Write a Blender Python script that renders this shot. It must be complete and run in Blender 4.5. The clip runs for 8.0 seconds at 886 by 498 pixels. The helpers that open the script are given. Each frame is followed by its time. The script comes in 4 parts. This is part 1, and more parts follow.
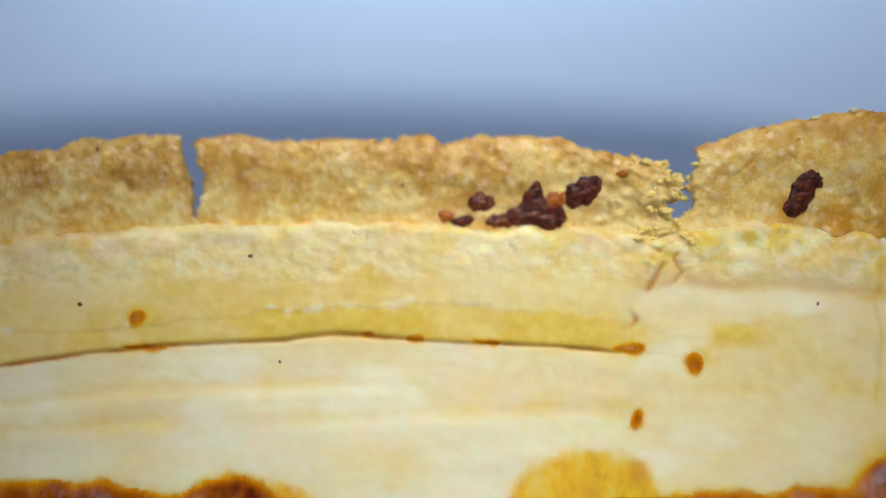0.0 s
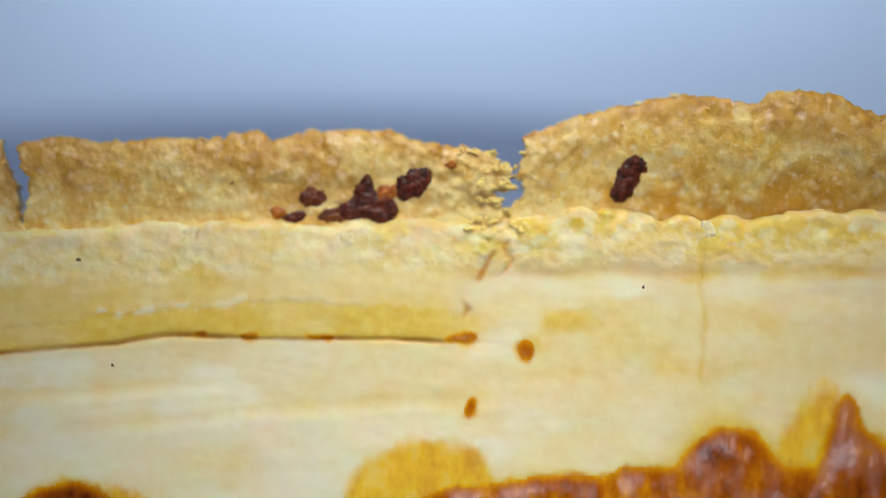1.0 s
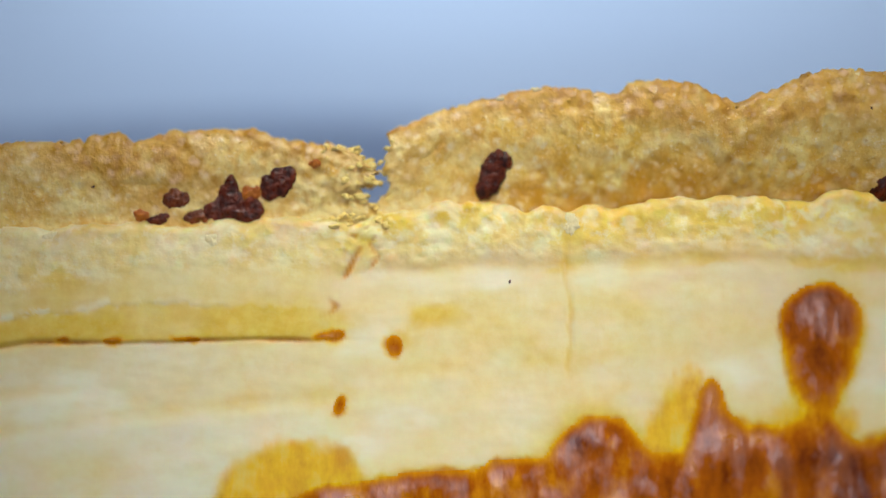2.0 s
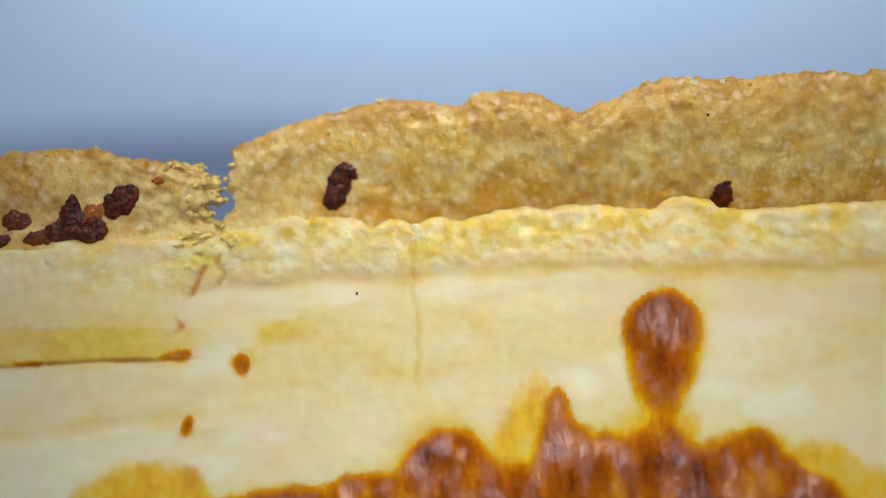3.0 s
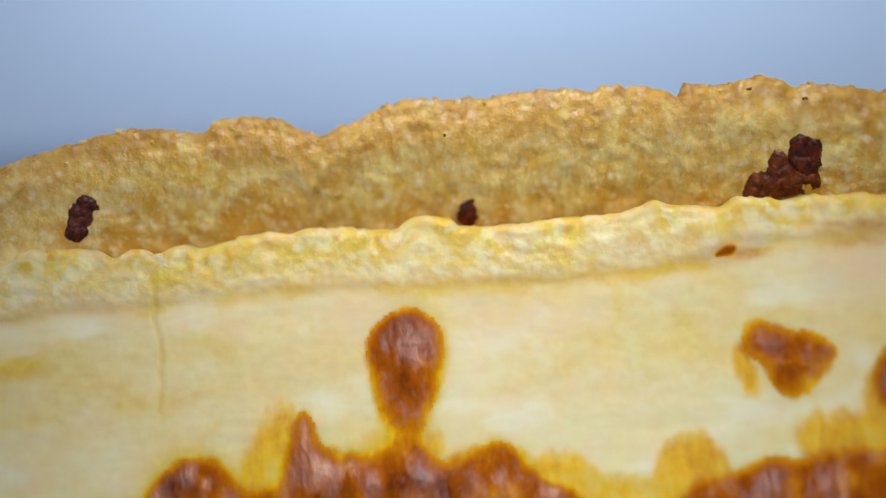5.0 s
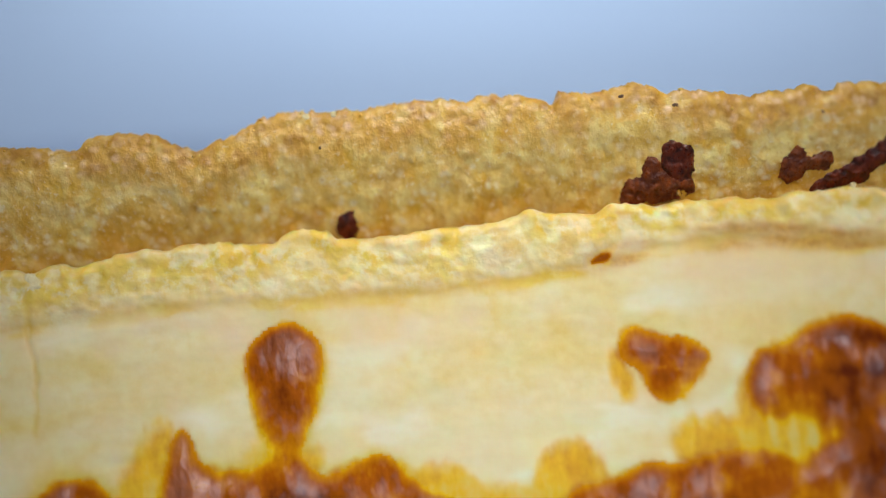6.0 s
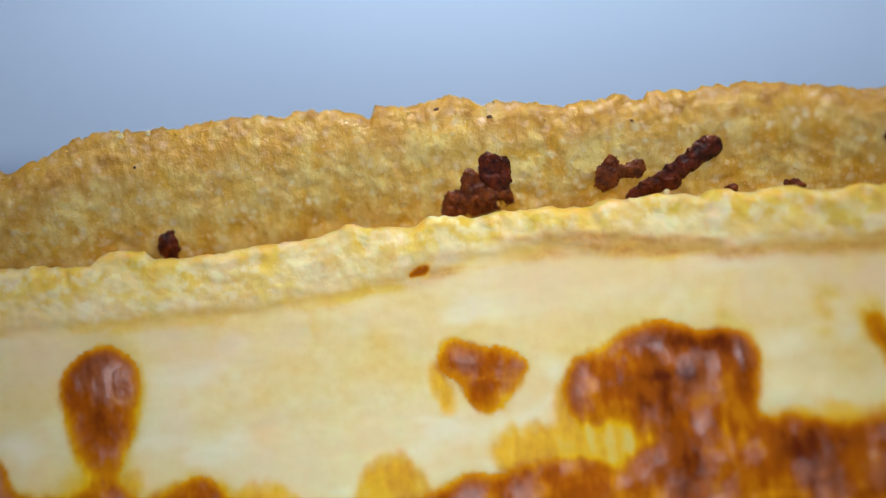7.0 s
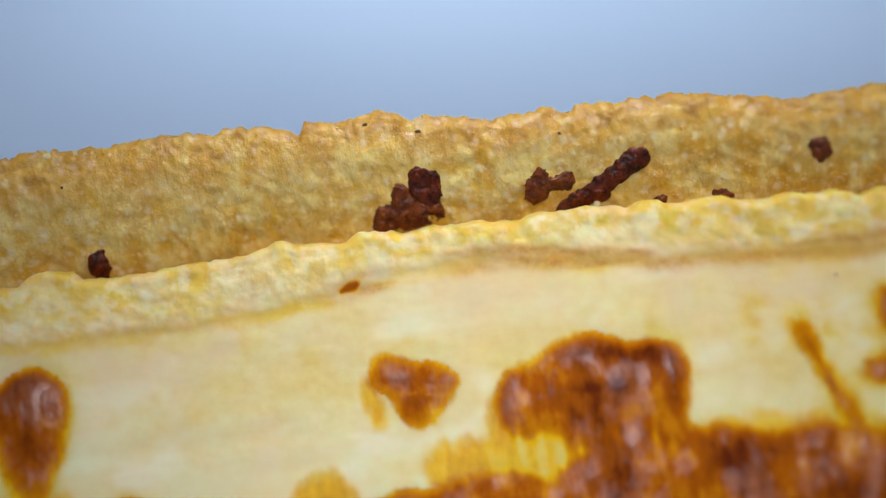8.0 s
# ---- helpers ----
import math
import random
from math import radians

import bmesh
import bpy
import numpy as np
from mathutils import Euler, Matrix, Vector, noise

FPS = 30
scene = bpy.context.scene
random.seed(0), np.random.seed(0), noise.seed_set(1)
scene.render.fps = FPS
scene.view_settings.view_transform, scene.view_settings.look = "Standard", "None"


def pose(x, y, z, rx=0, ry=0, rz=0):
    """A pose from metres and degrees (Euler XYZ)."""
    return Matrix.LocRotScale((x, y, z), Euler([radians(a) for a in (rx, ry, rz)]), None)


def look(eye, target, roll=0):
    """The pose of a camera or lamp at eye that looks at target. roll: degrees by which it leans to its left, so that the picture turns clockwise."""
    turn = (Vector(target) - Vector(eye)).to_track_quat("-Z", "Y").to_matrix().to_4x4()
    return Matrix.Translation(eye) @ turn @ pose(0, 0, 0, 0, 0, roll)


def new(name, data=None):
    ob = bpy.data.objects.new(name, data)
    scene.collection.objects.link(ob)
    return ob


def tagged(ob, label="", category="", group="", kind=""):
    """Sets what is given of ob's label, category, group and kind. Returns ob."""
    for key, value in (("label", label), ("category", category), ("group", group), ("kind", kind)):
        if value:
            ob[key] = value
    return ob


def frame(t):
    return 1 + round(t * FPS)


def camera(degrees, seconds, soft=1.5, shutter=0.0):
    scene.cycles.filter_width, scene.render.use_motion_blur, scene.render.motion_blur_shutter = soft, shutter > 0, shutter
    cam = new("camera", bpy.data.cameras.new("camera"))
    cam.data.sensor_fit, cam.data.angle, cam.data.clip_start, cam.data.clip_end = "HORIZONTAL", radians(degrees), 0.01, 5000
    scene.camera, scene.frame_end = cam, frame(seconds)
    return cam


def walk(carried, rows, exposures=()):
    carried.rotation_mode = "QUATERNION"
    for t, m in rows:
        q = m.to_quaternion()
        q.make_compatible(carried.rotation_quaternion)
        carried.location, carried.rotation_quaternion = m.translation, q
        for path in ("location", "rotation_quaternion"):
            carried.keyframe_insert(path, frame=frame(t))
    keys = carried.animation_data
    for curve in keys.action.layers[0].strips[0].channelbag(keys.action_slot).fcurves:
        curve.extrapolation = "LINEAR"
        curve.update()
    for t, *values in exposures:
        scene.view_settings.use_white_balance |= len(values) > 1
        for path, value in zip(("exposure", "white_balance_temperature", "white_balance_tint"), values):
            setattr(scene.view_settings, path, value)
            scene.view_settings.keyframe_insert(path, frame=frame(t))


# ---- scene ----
import collections

# A macro view of the folded edge of a baked pie that turns slowly before a camera that stands still.
# The pastry is laid out in units of its own (U metres each), in a frame that leans forward by about 24 degrees.
U = 0.0045
# The camera as seen from the turning pastry: seconds, eye in units, yaw, pitch, roll in degrees
SEEN = [
    (0, (1.202, -2.395, 5.259), 12.76, -15.69, -0.92),
    (0.5, (1.759, -2.266, 5.286), 11.52, -16.55, -1.62),
    (1, (2.310, -2.158, 5.335), 10.25, -17.01, -2.21),
    (1.2, (2.427, -2.133, 5.345), 9.76, -17.03, -2.45),
    (2.3, (3.551, -1.991, 5.119), 7.32, -16.07, -3.52),
    (2.5, (3.800, -1.953, 5.138), 6.79, -16.03, -3.72),
    (3, (4.204, -1.894, 5.200), 5.86, -16.40, -4.08),
    (3.5, (4.700, -1.855, 5.172), 4.72, -16.14, -4.45),
    (4, (5.160, -1.820, 5.181), 3.62, -16.34, -4.82),
    (4.5, (5.612, -1.798, 5.147), 2.82, -15.96, -5.24),
    (4.7, (5.726, -1.823, 5.148), 2.58, -15.78, -5.17),
    (5.8, (6.653, -1.744, 5.175), 1.19, -15.93, -6.02),
    (6, (6.804, -1.762, 5.177), 0.79, -16.05, -6.21),
    (6.5, (7.445, -1.762, 5.157), -0.35, -16.45, -6.72),
    (7, (8.006, -1.775, 5.106), -1.86, -15.91, -7.09),
    (7.5, (8.147, -1.773, 5.131), -2.13, -15.76, -7.40),
    (8, (8.501, -1.789, 5.101), -2.68, -15.50, -7.79),
]


def aim(eye, yaw, pitch, roll):
    y, p = radians(yaw), radians(pitch)
    eye = Vector(eye) * U
    return look(eye, eye + Vector((-math.sin(y) * math.cos(p), math.cos(y) * math.cos(p), math.sin(p))), roll)


# The pastry's lean on the table, midway through its turn
STAND = pose(-5.0 * U, -5.6 * U, 1.65 * U) @ Vector((0.04, -0.40, 0.915)).rotation_difference(Vector((0, 0, 1))).to_matrix().to_4x4()
EYE = STAND @ aim(*[row for row in SEEN if row[0] == 4.0][0][1:])
cam = camera(55.0, 8.0, soft=1.3)
cam.data.dof.use_dof = True
cam.data.dof.focus_distance = 7.15 * U
cam.data.dof.aperture_fstop = 8.0
walk(cam, [(0.0, EYE), (8.0, EYE)])
TURN = [(t, EYE @ aim(*row).inverted()) for t, *row in SEEN]

# ---- light ----
world = bpy.data.worlds.new("room_light")
scene.world = world
world.use_nodes = True
world.node_tree.nodes["Background"].inputs[0].default_value = (0.62, 0.76, 1.0, 1)
world.node_tree.nodes["Background"].inputs[1].default_value = 0.10


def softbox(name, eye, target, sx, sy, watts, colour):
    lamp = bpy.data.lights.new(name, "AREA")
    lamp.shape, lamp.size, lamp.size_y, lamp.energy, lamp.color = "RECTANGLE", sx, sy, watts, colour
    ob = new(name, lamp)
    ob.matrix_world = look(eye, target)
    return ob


def from_pastry(elevation, azimuth, metres):
    """A place that far from the pastry, up from the table and round from the camera's side."""
    e, a = radians(elevation), radians(azimuth)
    return Vector((math.cos(e) * math.sin(a), -math.cos(e) * math.cos(a), math.sin(e))) * metres + Vector((0, 0, 0.01))


# an unseen key light added close above the pastry; its narrow spread dims both sides
close_key = softbox("added_key_light", (0.0005, 0.002, 0.095), (0.0005, 0.001, 0.01), 0.03, 0.03, 0.0024, (1.0, 0.99, 0.91))
close_key.data.spread = radians(24)
# a small unseen panel added above the camera, for fill and the glaze's sheen
softbox("added_sheen_fill", from_pastry(46, 2, 0.5), (0.0, 0.0, 0.01), 0.2, 0.13, 0.455, (0.98, 0.91, 1.0))
# a cool spot light added over the table behind the pie, fading towards the rim
far = softbox("added_table_fill", (0.0, 0.17, 0.2), (0.0, 0.115, 0.0), 0.1, 0.1, 0.064, (0.78, 0.89, 1.0))
far.data.spread = radians(49)

# ---- noise on arrays ----


def hashed(i, j, seed):
    n = np.sin(i * 127.1 + j * 311.7 + seed * 74.7) * 43758.5453
    return n - np.floor(n)


def grain(x, y, seed=0):
    """Smooth noise from 0 to 1."""
    x, y = np.asarray(x, float), np.asarray(y, float)
    i, j = np.floor(x), np.floor(y)
    u, v = x - i, y - j
    u, v = u * u * u * (u * (u * 6 - 15) + 10), v * v * v * (v * (v * 6 - 15) + 10)
    a, b = hashed(i, j, seed), hashed(i + 1, j, seed)
    c, d = hashed(i, j + 1, seed), hashed(i + 1, j + 1, seed)
    return (a * (1 - u) + b * u) * (1 - v) + (c * (1 - u) + d * u) * v


def fbm(x, y, seed=0, octaves=4):
    total, size, weight = 0, 0, 0.5
    for k in range(octaves):
        r = 2.0**k
        total = total + weight * grain(x * r + 3.1 * k, y * r - 1.7 * k, seed + k)
        size, weight = size + weight, weight * 0.5
    return total / size


def step(a, b, v):
    s = np.clip((v - a) / (b - a), 0, 1)
    return s * s * (3 - 2 * s)


def bump(v, centre, width):
    return np.exp(-(((v - centre) / width) ** 2))


# ---- the plan of the pastry ----


def place(x, z, w):
    """From x along the pastry, height z and the distance w out of its leaning face to metres."""
    sx = 0.1861 - 0.0297 * x
    n = np.sqrt(sx * sx + 1 + 0.3843**2)
    y = 3.298 + 0.1861 * x - 0.01485 * x * x + 0.3843 * z
    return np.stack([x + w * sx / n, y - w / n, z + w * 0.3843 / n], -1) * U


def line(x, pairs):
    xs, zs = zip(*pairs)
    return np.interp(x, xs, zs)


RIDGE = [(-7, 3.36), (-4, 3.41), (-3.4, 3.45), (-2.9, 3.49), (-1.8, 3.51), (-0.7, 3.48), (0.5, 3.46), (1.14, 3.42), (1.33, 3.38), (1.8, 3.43), (2.1, 3.48),
         (2.42, 3.52), (2.65, 3.49), (2.9, 3.43), (3.25, 3.41), (3.9, 3.42), (4.3, 3.46), (4.55, 3.5), (4.75, 3.47), (5.06, 3.4), (5.35, 3.43), (5.6, 3.47),
         (5.74, 3.46), (5.82, 3.38), (6.1, 3.35), (6.9, 3.36), (7.2, 3.39), (7.43, 3.44), (7.8, 3.43), (7.95, 3.4), (8.15, 3.42), (8.37, 3.39), (9.3, 3.4),
         (10.5, 3.39), (11.0, 3.38), (11.3, 3.34), (12.3, 3.29), (15, 3.2)]
TOP_LEFT = [(-7, 4.05), (-4.1, 4.13), (-3.9, 4.17), (-3.66, 4.14), (-3.58, 4.22), (-3.46, 4.26), (-3.33, 4.23), (-3.02, 4.27), (-2.66, 4.25), (-2.4, 4.22)]
TOP_MIDDLE = [(-2.7, 4.21), (-2.5, 4.22), (-2.27, 4.25), (-2.05, 4.25), (-1.9, 4.2), (-1.3, 4.2), (-0.82, 4.18), (-0.75, 4.23), (-0.56, 4.24), (-0.49, 4.18), (-0.42, 4.12),
              (-0.25, 4.2), (-0.1, 4.22), (0.3, 4.21), (0.62, 4.18), (0.77, 4.11), (0.96, 4.06), (1.16, 4.05), (1.29, 4.01), (1.5, 3.97), (1.66, 3.83)]
TOP_RIGHT = [(1.6, 4.05), (1.72, 4.1), (2.1, 4.23), (2.55, 4.33), (3.06, 4.4), (3.3, 4.39), (3.55, 4.35), (3.71, 4.31), (3.78, 4.42), (4.2, 4.41), (4.4, 4.36), (4.52, 4.26),
             (4.69, 4.19), (4.97, 4.28), (5.3, 4.39), (5.95, 4.38), (6.65, 4.37), (7.0, 4.33), (7.24, 4.37), (7.55, 4.31), (7.77, 4.27), (7.82, 4.34), (8.22, 4.3),
             (8.42, 4.34), (8.71, 4.27), (9.03, 4.22), (9.4, 4.14), (9.6, 4.19), (9.88, 4.18), (10.05, 4.13), (10.1, 4.19), (10.7, 4.17), (11.1, 4.15), (11.75, 4.04),
             (12.0, 4.02), (12.25, 4.06), (13, 4.02), (15, 3.95)]
SEAM = [(-7, 2.3), (-3.93, 2.43), (-3.26, 2.5), (-2.4, 2.54), (-1.65, 2.56), (-1.18, 2.6), (-0.61, 2.55), (0.24, 2.51), (0.71, 2.48), (1.6, 2.43), (4, 2.3)]
FLAP = [(-7, 2.6), (-3.96, 2.69), (-3.28, 2.68), (-2.6, 2.73), (-1.9, 2.76), (-1.67, 2.81), (-0.73, 2.83), (-0.25, 2.85), (0.22, 2.8), (1.2, 2.7), (4, 2.6)]
FOLD = [(-7, 3.0), (0.5, 3.02), (1.6, 3.0), (3.3, 2.96), (4.4, 2.97), (5.4, 2.92), (6.6, 2.87), (7.3, 2.9), (7.9, 2.97), (8.4, 3.05), (9.1, 3.08), (9.6, 3.05), (10.3, 2.94),
        (11.5, 2.9), (15, 2.8)]


def ridge_line(x):
    return line(x, RIDGE) + 0.075 * (np.sqrt(grain(x * 5.5, x * 0, 3)) - 0.65) + 0.018 * (grain(x * 22, x * 0, 5) - 0.5)


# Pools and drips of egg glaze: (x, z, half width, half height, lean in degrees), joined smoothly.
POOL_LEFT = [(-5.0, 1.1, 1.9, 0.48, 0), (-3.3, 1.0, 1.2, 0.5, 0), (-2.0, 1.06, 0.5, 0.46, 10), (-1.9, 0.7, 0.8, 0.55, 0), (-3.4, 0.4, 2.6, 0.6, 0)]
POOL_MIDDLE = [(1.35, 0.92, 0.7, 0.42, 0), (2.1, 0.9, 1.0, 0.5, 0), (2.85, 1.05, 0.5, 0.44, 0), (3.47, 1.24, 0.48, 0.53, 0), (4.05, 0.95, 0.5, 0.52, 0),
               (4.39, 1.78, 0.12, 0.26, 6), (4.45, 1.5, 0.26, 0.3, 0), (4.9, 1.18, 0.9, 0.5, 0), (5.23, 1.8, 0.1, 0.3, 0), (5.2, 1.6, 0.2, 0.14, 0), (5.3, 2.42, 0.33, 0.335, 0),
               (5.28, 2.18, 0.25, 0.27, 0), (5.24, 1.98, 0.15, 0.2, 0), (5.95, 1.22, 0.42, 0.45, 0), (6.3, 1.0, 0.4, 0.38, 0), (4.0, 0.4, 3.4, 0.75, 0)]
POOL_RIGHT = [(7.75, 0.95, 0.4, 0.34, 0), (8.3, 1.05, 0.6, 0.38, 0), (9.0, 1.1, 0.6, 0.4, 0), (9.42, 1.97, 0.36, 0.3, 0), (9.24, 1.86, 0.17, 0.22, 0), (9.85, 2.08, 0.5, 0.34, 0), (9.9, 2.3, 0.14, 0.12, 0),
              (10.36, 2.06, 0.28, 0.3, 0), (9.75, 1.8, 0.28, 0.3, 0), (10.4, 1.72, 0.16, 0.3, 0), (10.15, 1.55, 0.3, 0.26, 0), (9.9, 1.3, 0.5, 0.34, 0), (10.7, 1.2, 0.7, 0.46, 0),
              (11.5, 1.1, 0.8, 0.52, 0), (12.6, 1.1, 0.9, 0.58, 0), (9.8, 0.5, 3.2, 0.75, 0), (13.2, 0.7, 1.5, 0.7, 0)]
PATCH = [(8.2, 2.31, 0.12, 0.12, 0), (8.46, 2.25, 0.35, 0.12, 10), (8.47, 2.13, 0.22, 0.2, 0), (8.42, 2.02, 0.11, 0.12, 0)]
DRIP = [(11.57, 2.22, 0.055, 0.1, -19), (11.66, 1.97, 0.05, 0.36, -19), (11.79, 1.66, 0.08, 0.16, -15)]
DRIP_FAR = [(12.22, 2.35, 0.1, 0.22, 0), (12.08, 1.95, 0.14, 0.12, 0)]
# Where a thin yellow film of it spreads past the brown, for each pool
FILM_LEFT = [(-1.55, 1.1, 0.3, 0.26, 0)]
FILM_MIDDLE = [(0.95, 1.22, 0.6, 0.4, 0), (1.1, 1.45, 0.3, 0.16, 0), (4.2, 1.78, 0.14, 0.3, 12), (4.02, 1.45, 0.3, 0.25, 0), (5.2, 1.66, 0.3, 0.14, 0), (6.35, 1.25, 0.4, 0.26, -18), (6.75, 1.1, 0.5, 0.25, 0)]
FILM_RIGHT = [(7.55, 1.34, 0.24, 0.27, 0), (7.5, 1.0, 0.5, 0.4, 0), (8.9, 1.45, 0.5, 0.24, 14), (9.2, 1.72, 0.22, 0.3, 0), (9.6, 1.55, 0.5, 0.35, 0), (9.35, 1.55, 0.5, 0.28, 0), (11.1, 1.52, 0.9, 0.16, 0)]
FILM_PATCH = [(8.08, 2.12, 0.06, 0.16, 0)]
# Places where the glaze runs thin and yellow, and pale fingers in it
THIN = [(4.14, 1.9, 0.1, 0.22), (5.22, 1.78, 0.2, 0.14), (6.5, 1.42, 0.4, 0.13), (9.22, 1.6, 0.3, 0.2), (1.0, 1.5, 0.5, 0.2)]
FINGERS = [(9.2, 1.66, 0.02, 0.12), (9.36, 1.52, 0.03, 0.12), (9.52, 1.5, 0.03, 0.1), (9.68, 1.56, 0.035, 0.09), (9.98, 1.62, 0.03, 0.1), (10.28, 1.58, 0.025, 0.1)]
# Thick, dark glaze
THICK = [(9.9, 2.3, 0.35, 0.1), (10.3, 2.25, 0.3, 0.12), (9.9, 2.0, 0.3, 0.12), (10.5, 2.0, 0.1, 0.2), (5.3, 2.66, 0.2, 0.1), (3.42, 1.6, 0.25, 0.12), (-2.0, 1.42, 0.3, 0.12),          (4.85, 1.38, 0.4, 0.16), (5.5, 1.45, 0.3, 0.12), (10.9, 1.4, 0.3, 0.14)]
# Yellow stains on the dough, round flecks and under the fold
STAINS = [(-2.86, 2.77, 0.14, 0.1), (1.23, 2.52, 0.2, 0.12), (1.78, 2.39, 0.16, 0.14), (1.33, 1.97, 0.16, 0.16), (2.1, 2.62, 0.25, 0.1), (11.2, 2.55, 0.12, 0.3), (11.9, 2.4, 0.5, 0.3),
          (7.0, 2.75, 0.12, 0.25), (6.3, 2.5, 0.1, 0.3), (-0.34, 2.06, 0.06, 0.05), (0.15, 1.74, 0.06, 0.06)]
# Flecks of baked egg
FLECKS = [[(x, z, wide, high, lean), (x + 0.3 * wide, z - 0.2 * high, 0.7 * wide, 0.8 * high, lean)]
          for x, z, wide, high, lean in [(-2.86, 2.77, 0.06, 0.055, 0), (-2.78, 2.53, 0.19, 0.026, 3), (-0.95, 2.6, 0.05, 0.02, 0), (-0.55, 2.565, 0.08, 0.03, 0), (0.06, 2.53, 0.12, 0.026, 4),
                                         (1.23, 2.49, 0.13, 0.05, -5), (1.78, 2.39, 0.07, 0.08, 0), (1.33, 1.95, 0.055, 0.09, 25), (8.0, 3.01, 0.09, 0.03, -20)]]
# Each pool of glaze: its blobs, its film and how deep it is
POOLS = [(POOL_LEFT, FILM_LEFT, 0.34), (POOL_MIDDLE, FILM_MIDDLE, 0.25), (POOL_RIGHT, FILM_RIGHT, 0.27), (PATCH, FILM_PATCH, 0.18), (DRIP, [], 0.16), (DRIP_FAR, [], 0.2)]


def inside(x, z, blobs, rough=0.085, blend=0.05):
    """About the distance inside the outline of the blobs."""
    total = 0
    for bx, bz, rx, rz, lean in blobs:
        c, s = math.cos(radians(lean)), math.sin(radians(lean))
        u, v = (x - bx) * c - (z - bz) * s, (x - bx) * s + (z - bz) * c
        k = np.sqrt((u / rx) ** 2 + (v / rz) ** 2) + 1e-6
        g = np.sqrt((u / rx**2) ** 2 + (v / rz**2) ** 2) + 1e-6
        d = np.clip(k * (1 - k) / g, -1.2, 1.2)
        total = total + np.exp(d / blend)
    return blend * np.log(total + 1e-12) + rough * (fbm(x * 5, z * 4, 61) - 0.5) + 0.2 * rough * (fbm(x * 22, z * 14, 62) - 0.5)


def glaze_depth(x, z, pool, heavy, rough=0.085, blend=0.05, edge=0.11):
    """How far inside a pool a place lies, how deep and brown the glaze is there, and the pale fingers in it."""
    d = inside(x, z, pool, rough, blend)
    fine = fbm(x * 14, z * 7, 79, 3) - 0.5
    runs = fbm(x * 9, z * 3.2, 74, 3) - 0.5
    soft = step(-0.04, 0.2, d)
    crest = step(0.0, 0.06, d) * (1 - step(0.04, 0.19, inside(x, z + 0.12, pool, rough, blend) - d + 0.06))
    depth = 0.12 + 0.1 * step(-0.5 * edge, 0, d) + heavy * step(-0.1 * edge, edge, d + 0.4 * edge * runs) + 0.16 * crest
    depth = depth + soft * (0.5 * (fbm(x * 2.2, z * 1.8, 73) - 0.5) + 0.24 * runs + 0.2 * fine)
    for tx, tz, wide, high in THIN:
        depth = depth - 0.22 * bump(x, tx, wide) * bump(z, tz, high)
    for tx, tz, wide, high in THICK:
        depth = depth + 0.22 * bump(x, tx, wide) * bump(z, tz, high) * step(-0.02, 0.09, d)
    pale = np.clip(sum(bump(x + 0.06 * (fbm(z * 6, x * 3, 77) - 0.5), tx, wide) * bump(z, tz, high) for tx, tz, wide, high in FINGERS), 0, 1)
    return d, np.clip(np.maximum(depth, 0.12) - 0.25 * pale, 0.0, 1), pale


def crack_x(z):
    return 3.24 + 0.08 * (fbm(z * 3, z * 0, 8) - 0.5) + 0.02 * (grain(z * 11, z * 0, 9) - 0.5)


def left_part(x):
    return 1 - step(0.9, 1.7, x + 0.2 * (fbm(x * 0 + 1, x * 3, 4) - 0.5))


